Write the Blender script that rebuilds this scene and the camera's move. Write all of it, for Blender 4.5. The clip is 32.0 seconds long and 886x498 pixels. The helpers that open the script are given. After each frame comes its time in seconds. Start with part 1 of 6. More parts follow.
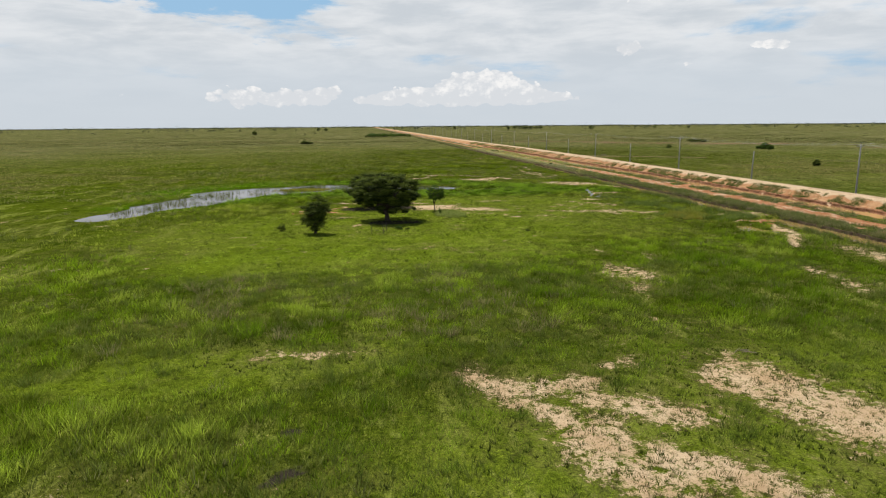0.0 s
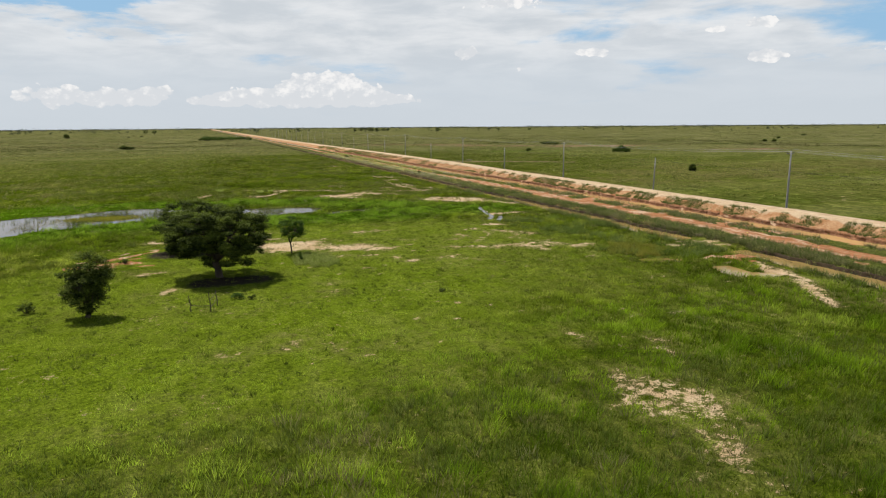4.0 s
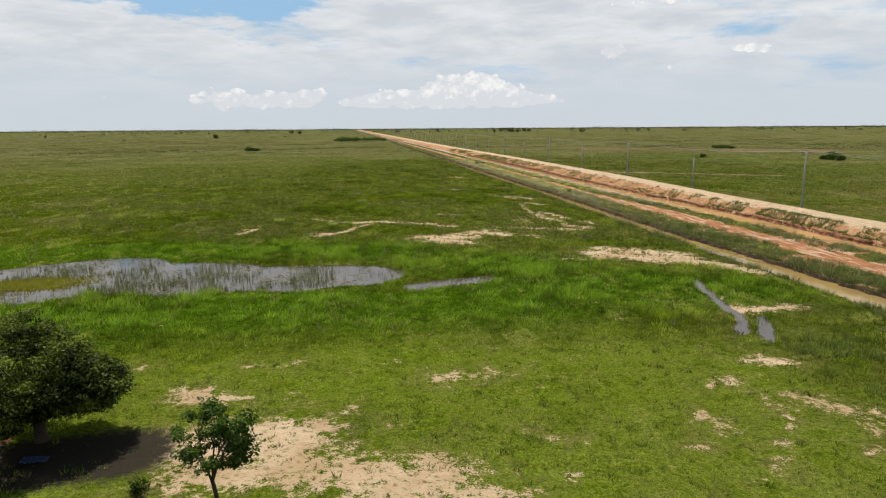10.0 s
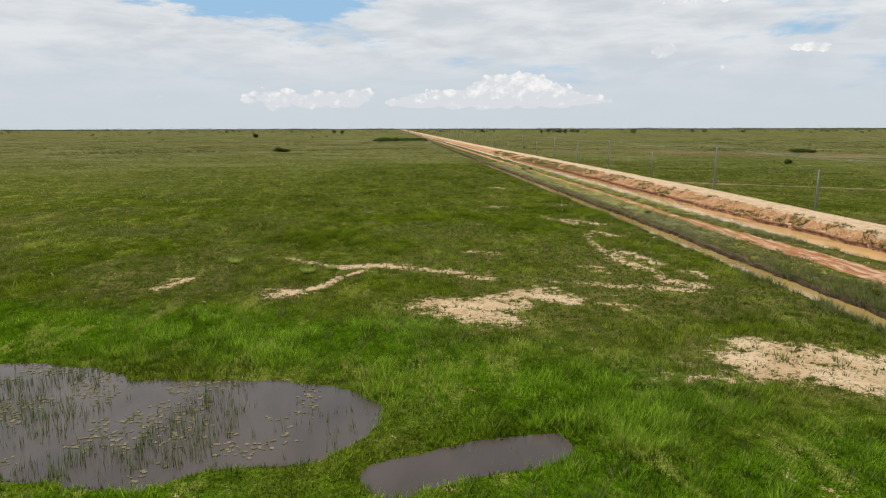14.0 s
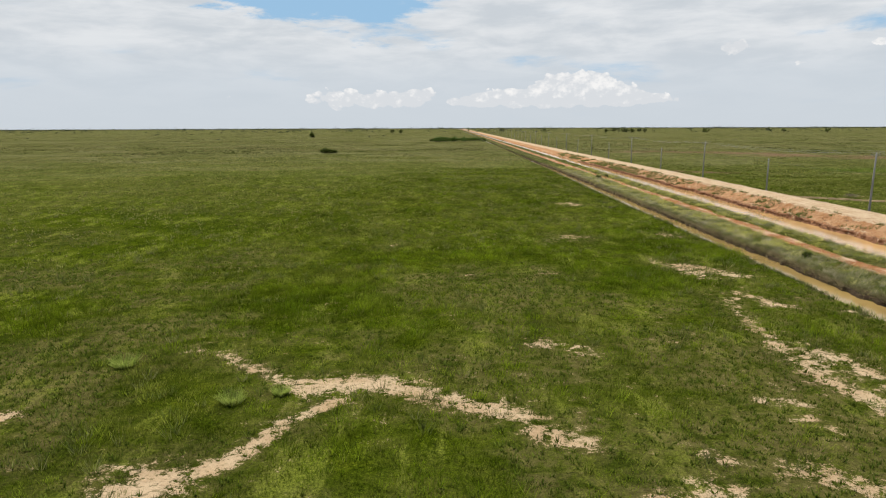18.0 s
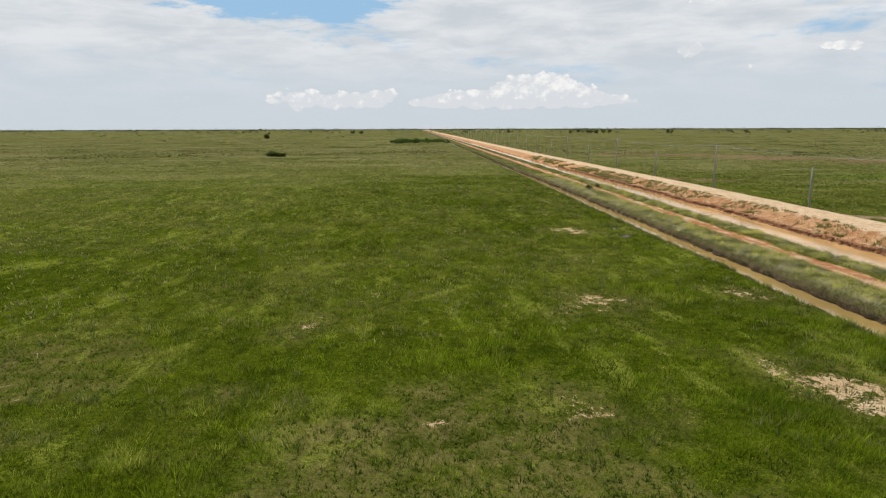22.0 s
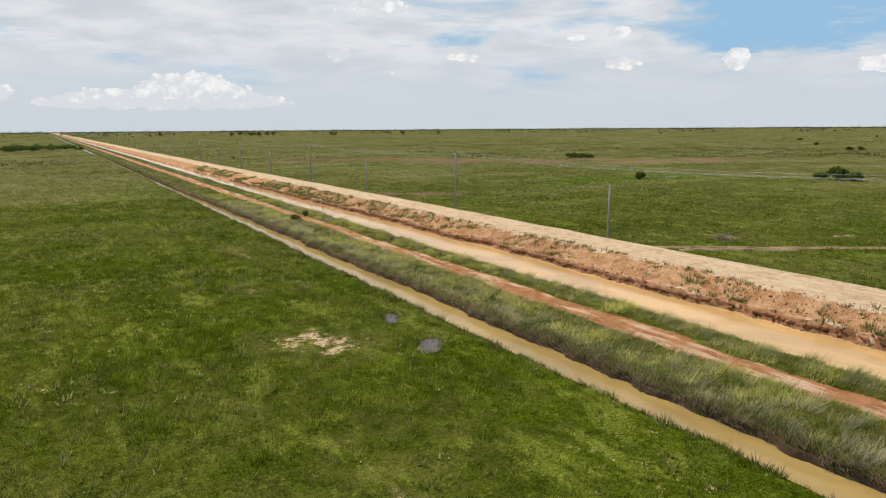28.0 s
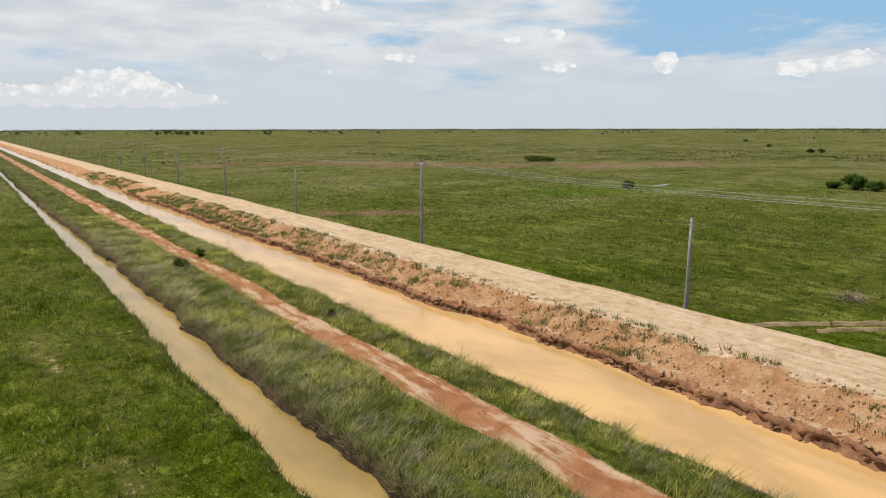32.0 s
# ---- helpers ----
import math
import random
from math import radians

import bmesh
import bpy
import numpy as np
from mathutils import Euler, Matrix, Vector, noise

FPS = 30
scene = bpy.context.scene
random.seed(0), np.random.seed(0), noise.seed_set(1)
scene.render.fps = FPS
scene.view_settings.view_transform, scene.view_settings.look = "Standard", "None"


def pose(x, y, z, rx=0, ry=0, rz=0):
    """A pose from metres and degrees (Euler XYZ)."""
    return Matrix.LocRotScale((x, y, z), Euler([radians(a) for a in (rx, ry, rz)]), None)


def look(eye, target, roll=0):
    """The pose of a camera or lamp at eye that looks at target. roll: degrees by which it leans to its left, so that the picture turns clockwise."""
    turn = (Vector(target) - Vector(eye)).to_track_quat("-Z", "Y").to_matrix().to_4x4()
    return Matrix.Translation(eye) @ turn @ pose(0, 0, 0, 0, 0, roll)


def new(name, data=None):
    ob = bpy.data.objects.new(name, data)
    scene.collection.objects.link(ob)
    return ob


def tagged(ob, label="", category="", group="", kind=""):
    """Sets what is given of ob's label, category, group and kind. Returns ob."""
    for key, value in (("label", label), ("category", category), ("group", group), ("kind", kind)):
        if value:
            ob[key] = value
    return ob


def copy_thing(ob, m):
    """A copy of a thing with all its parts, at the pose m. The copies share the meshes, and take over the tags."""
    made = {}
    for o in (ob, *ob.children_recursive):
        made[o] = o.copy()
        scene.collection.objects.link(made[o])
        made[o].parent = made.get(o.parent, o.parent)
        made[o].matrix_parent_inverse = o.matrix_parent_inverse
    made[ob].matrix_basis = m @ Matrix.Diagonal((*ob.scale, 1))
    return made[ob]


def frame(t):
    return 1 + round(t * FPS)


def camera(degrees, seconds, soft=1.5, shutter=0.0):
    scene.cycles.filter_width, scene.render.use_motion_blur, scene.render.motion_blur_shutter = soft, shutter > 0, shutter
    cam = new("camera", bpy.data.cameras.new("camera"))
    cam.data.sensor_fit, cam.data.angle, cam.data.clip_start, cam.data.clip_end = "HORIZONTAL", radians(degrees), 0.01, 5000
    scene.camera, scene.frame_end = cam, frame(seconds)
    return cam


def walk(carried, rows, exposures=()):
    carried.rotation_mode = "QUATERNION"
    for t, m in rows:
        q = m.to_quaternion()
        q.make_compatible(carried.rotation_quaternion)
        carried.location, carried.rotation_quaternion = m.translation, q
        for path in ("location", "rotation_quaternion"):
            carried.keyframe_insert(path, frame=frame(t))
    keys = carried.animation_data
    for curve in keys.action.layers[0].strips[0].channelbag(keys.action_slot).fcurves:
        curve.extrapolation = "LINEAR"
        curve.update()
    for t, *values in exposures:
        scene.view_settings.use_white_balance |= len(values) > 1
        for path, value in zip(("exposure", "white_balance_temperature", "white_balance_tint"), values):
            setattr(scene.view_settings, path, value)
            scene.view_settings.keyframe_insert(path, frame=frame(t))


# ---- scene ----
cam = camera(67.66, 32.0, soft=1.15)
# seconds, eye, tilt, roll, yaw
PATH = [
    (0.0, (-3.74, -38.66, 15.72), 79.30, 0.42, -7.09),
    (0.5, (-4.13, -34.20, 15.73), 79.30, 0.42, -10.14),
    (1.0, (-4.32, -29.78, 15.75), 79.32, 0.44, -13.14),
    (1.5, (-4.31, -25.37, 15.76), 79.32, 0.43, -16.09),
    (2.0, (-4.07, -20.92, 15.78), 79.35, 0.39, -18.75),
    (2.5, (-3.60, -16.39, 15.81), 79.35, 0.37, -20.46),
    (4.5, (0.20, 1.93, 16.07), 79.40, 0.40, -20.10),
    (5.0, (1.46, 6.61, 16.09), 79.40, 0.31, -19.15),
    (5.5, (2.84, 11.34, 16.10), 79.41, 0.27, -17.90),
    (6.0, (4.33, 16.18, 16.10), 79.43, 0.25, -16.68),
    (6.5, (5.85, 21.12, 16.07), 79.46, 0.23, -15.50),
    (7.0, (7.36, 26.10, 16.04), 79.47, 0.18, -14.37),
    (7.5, (8.81, 31.04, 16.02), 79.48, 0.16, -13.22),
    (8.0, (10.21, 35.89, 16.01), 79.49, 0.22, -12.11),
    (8.5, (11.57, 40.69, 16.02), 79.50, 0.21, -11.01),
    (9.0, (12.91, 45.53, 16.02), 79.50, 0.25, -10.03),
    (9.5, (14.26, 50.47, 15.98), 79.49, 0.32, -9.09),
    (10.0, (15.57, 55.44, 15.92), 79.49, 0.38, -8.32),
    (10.5, (16.78, 60.35, 15.87), 79.48, 0.37, -7.93),
    (11.0, (17.86, 65.05, 15.88), 79.47, 0.35, -7.54),
    (11.5, (18.78, 69.56, 15.90), 79.47, 0.31, -7.17),
    (12.0, (19.60, 74.07, 15.90), 79.47, 0.19, -6.86),
    (12.5, (20.38, 78.71, 15.86), 79.48, 0.18, -6.46),
    (13.0, (21.15, 83.39, 15.80), 79.48, 0.16, -6.06),
    (13.5, (21.86, 88.01, 15.76), 79.50, 0.13, -5.32),
    (14.0, (22.48, 92.52, 15.75), 79.52, 0.11, -4.43),
    (14.5, (23.03, 96.95, 15.76), 79.51, 0.13, -3.55),
    (16.5, (25.15, 115.01, 15.78), 79.48, 0.22, 0.15),
    (17.0, (25.46, 119.61, 15.78), 79.47, 0.23, 0.76),
    (17.5, (25.71, 124.17, 15.76), 79.47, 0.20, 0.77),
    (18.0, (25.90, 128.70, 15.74), 79.47, 0.20, 0.74),
    (18.5, (26.05, 133.22, 15.71), 79.48, 0.13, 0.73),
    (19.0, (26.16, 137.75, 15.69), 79.49, 0.11, 0.70),
    (19.5, (26.27, 142.33, 15.67), 79.48, 0.16, 0.50),
    (20.0, (26.40, 147.01, 15.63), 79.50, 0.18, 0.03),
    (20.5, (26.51, 151.69, 15.57), 79.50, 0.18, -0.45),
    (21.0, (26.57, 156.28, 15.54), 79.51, 0.20, -0.95),
    (21.5, (26.59, 160.76, 15.52), 79.53, 0.16, -1.51),
    (22.0, (26.63, 165.16, 15.51), 79.54, 0.16, -2.45),
    (22.5, (26.69, 169.58, 15.50), 79.55, 0.15, -4.73),
    (23.0, (26.79, 174.01, 15.50), 79.55, 0.15, -7.25),
    (23.5, (26.95, 178.46, 15.49), 79.53, 0.13, -9.73),
    (24.0, (27.18, 182.90, 15.48), 79.53, 0.12, -12.26),
    (24.5, (27.50, 187.29, 15.49), 79.57, 0.14, -14.71),
    (25.0, (27.92, 191.66, 15.51), 79.57, 0.10, -17.11),
    (25.5, (28.46, 196.06, 15.55), 79.56, 0.08, -19.53),
    (27.5, (32.62, 213.67, 15.67), 79.55, 0.34, -28.71),
    (28.0, (33.95, 218.07, 15.69), 79.57, 0.38, -30.90),
    (28.5, (35.50, 222.47, 15.63), 79.57, 0.34, -33.06),
    (29.0, (37.21, 226.75, 15.56), 79.57, 0.30, -35.12),
    (29.5, (39.07, 230.86, 15.53), 79.56, 0.26, -36.38),
    (30.0, (41.07, 234.86, 15.53), 79.56, 0.24, -36.37),
    (30.5, (43.24, 238.91, 15.52), 79.56, 0.15, -36.32),
    (31.0, (45.57, 243.07, 15.48), 79.55, 0.11, -36.35),
    (31.5, (48.07, 247.30, 15.46), 79.53, 0.11, -36.41),
    (32.0, (50.69, 251.50, 15.46), 79.56, 0.11, -36.14),
]
walk(cam, [(t, pose(*eye, tilt, roll, yaw)) for t, eye, tilt, roll, yaw in PATH])

# ================= world, sun =================
SUN_ELEVATION = radians(63)
SUN_BEARING = radians(-23)          # from +Y towards +X


def math_node(nt, op, a, b=None, c=None, clamp=False):
    n = nt.nodes.new("ShaderNodeMath")
    n.operation, n.use_clamp = op, clamp
    for i, v in enumerate((a, b, c)):
        if v is None:
            continue
        if isinstance(v, (int, float)):
            n.inputs[i].default_value = v
        else:
            nt.links.new(v, n.inputs[i])
    return n.outputs[0]


def mix_node(nt, fac, a, b, blend="MIX"):
    n = nt.nodes.new("ShaderNodeMix")
    n.data_type, n.blend_type = "RGBA", blend
    for i, v in ((0, fac), (6, a), (7, b)):
        if isinstance(v, (int, float)):
            n.inputs[i].default_value = v
        elif isinstance(v, tuple):
            n.inputs[i].default_value = (*v, 1)
        else:
            nt.links.new(v, n.inputs[i])
    return n.outputs[2]


def smooth_node(nt, v, lo, hi, out0=0.0, out1=1.0):
    n = nt.nodes.new("ShaderNodeMapRange")
    n.interpolation_type = "SMOOTHSTEP"
    nt.links.new(v, n.inputs[0])
    for i, k in ((1, lo), (2, hi), (3, out0), (4, out1)):
        n.inputs[i].default_value = k
    return n.outputs[0]


def noise_node(nt, vec, scale, detail=4.0, rough=0.55, distort=0.0):
    n = nt.nodes.new("ShaderNodeTexNoise")
    nt.links.new(vec, n.inputs["Vector"])
    n.inputs["Scale"].default_value, n.inputs["Detail"].default_value = scale, detail
    n.inputs["Roughness"].default_value, n.inputs["Distortion"].default_value = rough, distort
    return n.outputs[0]


def stretch_node(nt, vec, sx, sy, sz=1.0, turn=0.0):
    n = nt.nodes.new("ShaderNodeMapping")
    nt.links.new(vec, n.inputs[0])
    n.inputs[2].default_value = (0, 0, radians(turn))
    n.inputs[3].default_value = (sx, sy, sz)
    return n.outputs[0]


def combine_node(nt, x, y, z=0.0):
    n = nt.nodes.new("ShaderNodeCombineXYZ")
    for i, v in enumerate((x, y, z)):
        if isinstance(v, (int, float)):
            n.inputs[i].default_value = v
        else:
            nt.links.new(v, n.inputs[i])
    return n.outputs[0]


def build_sky():
    world = bpy.data.worlds.new("sky")
    scene.world = world
    world.use_nodes = True
    nt = world.node_tree
    back = nt.nodes["Background"]
    sky = nt.nodes.new("ShaderNodeTexSky")
    sky.sky_type, sky.sun_disc = "NISHITA", False
    sky.sun_elevation, sky.sun_rotation = SUN_ELEVATION, SUN_BEARING
    sky.air_density, sky.dust_density, sky.ozone_density = 1.0, 1.4, 1.0
    co = nt.nodes.new("ShaderNodeTexCoord").outputs["Generated"]
    sep = nt.nodes.new("ShaderNodeSeparateXYZ")
    nt.links.new(co, sep.inputs[0])
    x, y, z = sep.outputs
    bearing = math_node(nt, "MULTIPLY", math_node(nt, "ARCTAN2", x, y), 57.2958)
    height = math_node(nt, "MULTIPLY", math_node(nt, "ARCSINE", z), 57.2958)

    ways = combine_node(nt, math_node(nt, "MULTIPLY", bearing, 0.11), math_node(nt, "MULTIPLY", height, 0.5))
    torn = noise_node(nt, ways, 1.6, 10, 0.66)
    frayed = noise_node(nt, stretch_node(nt, ways, 1.0, 1.0, 1, 70), 1.6, 10, 0.66)
    torn_bearing = math_node(nt, "MULTIPLY_ADD", math_node(nt, "SUBTRACT", torn, 0.5), 18.0, bearing)
    torn_height = math_node(nt, "MULTIPLY_ADD", math_node(nt, "SUBTRACT", frayed, 0.5), 4.5, height)

    def puff(a, e, wa, we, amp, over=(bearing, height)):
        u = math_node(nt, "DIVIDE", math_node(nt, "SUBTRACT", over[0], a), wa)
        v = math_node(nt, "DIVIDE", math_node(nt, "SUBTRACT", over[1], e), we)
        s = math_node(nt, "MULTIPLY_ADD", u, u, math_node(nt, "MULTIPLY", v, v))
        return math_node(nt, "MULTIPLY", math_node(nt, "POWER", 2.718, math_node(nt, "MULTIPLY", s, -1)), amp)

    def gather(rows, over):
        total = None
        for row in rows:
            p = puff(*row, over)
            total = p if total is None else math_node(nt, "ADD", total, p)
        return total

    # heaped clouds: bearing, height above the horizon, half widths, strength
    heaps = gather(HEAPS, (bearing, height))
    fine = noise_node(nt, combine_node(nt, bearing, math_node(nt, "MULTIPLY", height, 1.25)), 0.7, 10, 0.6, 0.25)
    cells = nt.nodes.new("ShaderNodeTexVoronoi")
    warped = combine_node(nt, math_node(nt, "MULTIPLY_ADD", fine, 0.9, bearing), math_node(nt, "MULTIPLY_ADD", fine, 0.7, math_node(nt, "MULTIPLY", height, 1.2)))
    nt.links.new(warped, cells.inputs["Vector"])
    cells.inputs["Scale"].default_value, cells.inputs["Detail"].default_value, cells.inputs["Roughness"].default_value = 0.8, 2.0, 0.5
    billow = math_node(nt, "SUBTRACT", 0.7, cells.outputs["Distance"])
    body = math_node(nt, "ADD", math_node(nt, "MULTIPLY_ADD", billow, 0.62, heaps), math_node(nt, "MULTIPLY", math_node(nt, "SUBTRACT", fine, 0.5), 1.1))
    heap = smooth_node(nt, body, 0.58, 0.70)
    # thin high sheet, clearing overhead
    wide_sky = combine_node(nt, math_node(nt, "MULTIPLY", bearing, 0.075), math_node(nt, "MULTIPLY", height, 0.36))
    sheet = noise_node(nt, wide_sky, 1.0, 12, 0.58, 0.3)
    gaps = gather(GAPS, (torn_bearing, torn_height))
    cover = smooth_node(nt, math_node(nt, "SUBTRACT", math_node(nt, "ADD", sheet, 0.2), gaps), 0.36, 0.62)
    cover = math_node(nt, "MULTIPLY", cover, smooth_node(nt, height, 14.0, 34.0, 1.0, 0.06))
    shade = noise_node(nt, stretch_node(nt, wide_sky, 1.9, 1.7, 1, 8), 1.0, 12, 0.58, 0.25)
    sheet_colour = mix_node(nt, smooth_node(nt, shade, 0.32, 0.68), (6.1, 6.45, 6.8), (8.05, 8.15, 8.25))
    sheet_colour = mix_node(nt, smooth_node(nt, height, 3.0, 7.5, 0.75, 0.0), sheet_colour, (6.15, 6.65, 7.15))
    haze = smooth_node(nt, height, 0.0, 4.5, 0.9, 0.0)
    blue = mix_node(nt, smooth_node(nt, height, 12.0, 32.0, 0.9, 0.0), sky.outputs[0], (3.1, 5.3, 7.6))
    sky_mix = mix_node(nt, math_node(nt, "MULTIPLY", cover, 0.94), blue, sheet_colour)
    sky_mix = mix_node(nt, haze, sky_mix, (6.05, 6.58, 7.1))
    lumps = noise_node(nt, combine_node(nt, bearing, math_node(nt, "MULTIPLY", height, 1.4)), 1.9, 8, 0.62, 0.2)
    lit = math_node(nt, "MULTIPLY_ADD", billow, 0.34, math_node(nt, "MULTIPLY_ADD", lumps, 0.55, smooth_node(nt, height, 1.2, 3.4, -0.06, 0.14)))
    heap_colour = mix_node(nt, smooth_node(nt, lit, 0.24, 0.50), (7.0, 7.25, 7.55), (9.3, 9.2, 9.1))
    sky_mix = mix_node(nt, math_node(nt, "MULTIPLY", heap, 0.95), sky_mix, heap_colour)
    # below the horizon: the plain's own dull green, so that nothing bright shines up
    sky_mix = mix_node(nt, smooth_node(nt, height, -1.0, -0.3), (0.9, 1.0, 0.5), sky_mix)
    nt.links.new(sky_mix, back.inputs[0])
    back.inputs[1].default_value = 0.1


HEAPS = [
    (1.6, 2.0, 1.8, 0.6, 1.0), (4.6, 2.35, 3.0, 0.85, 1.25), (8.3, 3.2, 1.7, 1.35, 1.3), (9.5, 2.2, 6.0, 0.75, 0.9), (11.6, 3.3, 2.4, 1.4, 1.35), (14.4, 2.5, 2.2, 0.9, 1.1), (17.4, 2.1, 1.6, 0.5, 0.7),
    (-9.8, 2.4, 3.2, 1.1, 1.0), (-5.6, 2.2, 2.6, 0.9, 1.0), (-2.6, 2.6, 1.7, 1.1, 0.95), (-19.8, 2.2, 2.4, 0.8, 0.6), (22.4, 5.9, 1.7, 0.75, 1.35), (26.8, 4.6, 0.9, 0.35, 0.9),
    (32.8, 5.75, 2.0, 0.5, 1.15), (45.6, 5.0, 1.8, 0.65, 1.35), (54.2, 5.1, 1.2, 1.0, 1.45), (63.6, 4.3, 2.4, 0.7, 1.25), (67.4, 4.7, 2.6, 0.9, 1.3),
    (45.0, 7.4, 1.9, 0.6, 1.1), (41.8, 7.1, 1.2, 0.4, 0.8), (25.5, 9.8, 3.5, 0.8, 1.2),
]
GAPS = [
    (-8.5, 9.6, 7.0, 1.5, 0.50), (-17.0, 9.8, 4.5, 0.9, 0.36), (-5.0, 7.2, 7.0, 0.6, 0.16), (6.0, 5.0, 7.0, 0.7, 0.10),
    (34.0, 7.4, 7.0, 0.9, 0.14), (60.0, 8.6, 15.0, 2.2, 0.36), (68.0, 9.4, 12.0, 2.4, 0.26), (40.0, 3.6, 9.0, 1.1, 0.10), (56.0, 5.6, 12.0, 0.9, 0.2),
]
build_sky()

lamp = bpy.data.lights.new("sun", "SUN")
lamp.energy, lamp.angle, lamp.color = 4.9, radians(0.6), (1.0, 0.955, 0.88)
to_sun = Vector((math.sin(SUN_BEARING) * math.cos(SUN_ELEVATION), math.cos(SUN_BEARING) * math.cos(SUN_ELEVATION), math.sin(SUN_ELEVATION)))
sun = new("sun", lamp)
sun.matrix_world = look(to_sun * 300, (0, 0, 0))
scene.view_settings.exposure = 0.0

# ================= materials =================


def material(name):
    m = bpy.data.materials.new(name)
    m.use_nodes = True
    nt = m.node_tree
    return m, nt, nt.nodes["Principled BSDF"]


def attribute_node(nt, name):
    n = nt.nodes.new("ShaderNodeAttribute")
    n.attribute_name = name
    return n


def bump_node(nt, height, strength, distance):
    n = nt.nodes.new("ShaderNodeBump")
    n.inputs["Strength"].default_value, n.inputs["Distance"].default_value = strength, distance
    nt.links.new(height, n.inputs["Height"])
    return n.outputs[0]


def plain_material(name, colour, rough=0.8, metal=0.0, grain=6.0, vary=0.35, bump=0.3, dist=0.01):
    """A weathered surface: the colour with stains at two scales and a fine relief."""
    m, nt, bsdf = material(name)
    co = nt.nodes.new("ShaderNodeTexCoord").outputs["Object"]
    big = noise_node(nt, co, grain * 0.25, 4)
    small = noise_node(nt, co, grain * 3, 5, 0.6)
    v = math_node(nt, "ADD", math_node(nt, "MULTIPLY", big, 0.6), math_node(nt, "MULTIPLY", small, 0.4))
    dark = tuple(c * (1 - vary) for c in colour)
    light = tuple(min(1, c * (1 + vary)) for c in colour)
    nt.links.new(mix_node(nt, smooth_node(nt, v, 0.3, 0.7), dark, light), bsdf.inputs["Base Color"])
    bsdf.inputs["Roughness"].default_value, bsdf.inputs["Metallic"].default_value = rough, metal
    bsdf.inputs["Specular IOR Level"].default_value = 0.5 if rough < 0.7 else 0.15
    nt.links.new(bump_node(nt, small, bump, dist), bsdf.inputs["Normal"])
    return m


def leaf_material(name, dark, light, through_light=0.35):
    """Leaves and grass blades: tinted leaf by leaf, with light passing through."""
    m, nt, bsdf = material(name)
    # tint also carries the painted light and shade of the crown clumps
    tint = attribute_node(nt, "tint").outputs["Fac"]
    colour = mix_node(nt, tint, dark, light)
    nt.links.new(colour, bsdf.inputs["Base Color"])
    bsdf.inputs["Roughness"].default_value = 0.6
    bsdf.inputs["Specular IOR Level"].default_value = 0.06
    trans = nt.nodes.new("ShaderNodeBsdfTranslucent")
    nt.links.new(mix_node(nt, 1.0, colour, (1.25, 1.35, 0.6), "MULTIPLY"), trans.inputs[0])
    mix = nt.nodes.new("ShaderNodeMixShader")
    mix.inputs[0].default_value = through_light
    nt.links.new(bsdf.outputs[0], mix.inputs[1])
    nt.links.new(trans.outputs[0], mix.inputs[2])
    nt.links.new(mix.outputs[0], nt.nodes["Material Output"].inputs[0])
    return m


def blade_material(name, through_light=0.55):
    """Grass blades with a colour on each blade, foot-to-tip shading painted in."""
    m, nt, bsdf = material(name)
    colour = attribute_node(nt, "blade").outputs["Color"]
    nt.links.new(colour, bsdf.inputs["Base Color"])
    bsdf.inputs["Roughness"].default_value = 0.6
    bsdf.inputs["Specular IOR Level"].default_value = 0.03
    trans = nt.nodes.new("ShaderNodeBsdfTranslucent")
    nt.links.new(colour, trans.inputs[0])
    mix = nt.nodes.new("ShaderNodeMixShader")
    mix.inputs[0].default_value = through_light
    nt.links.new(bsdf.outputs[0], mix.inputs[1])
    nt.links.new(trans.outputs[0], mix.inputs[2])
    nt.links.new(mix.outputs[0], nt.nodes["Material Output"].inputs[0])
    return m


LUSH = (0.052, 0.094, 0.004)
LAWN = (0.116, 0.139, 0.015)
MEADOW = (0.050, 0.064, 0.005)
DARK = (0.022, 0.032, 0.003)
BROWN = (0.125, 0.096, 0.038)


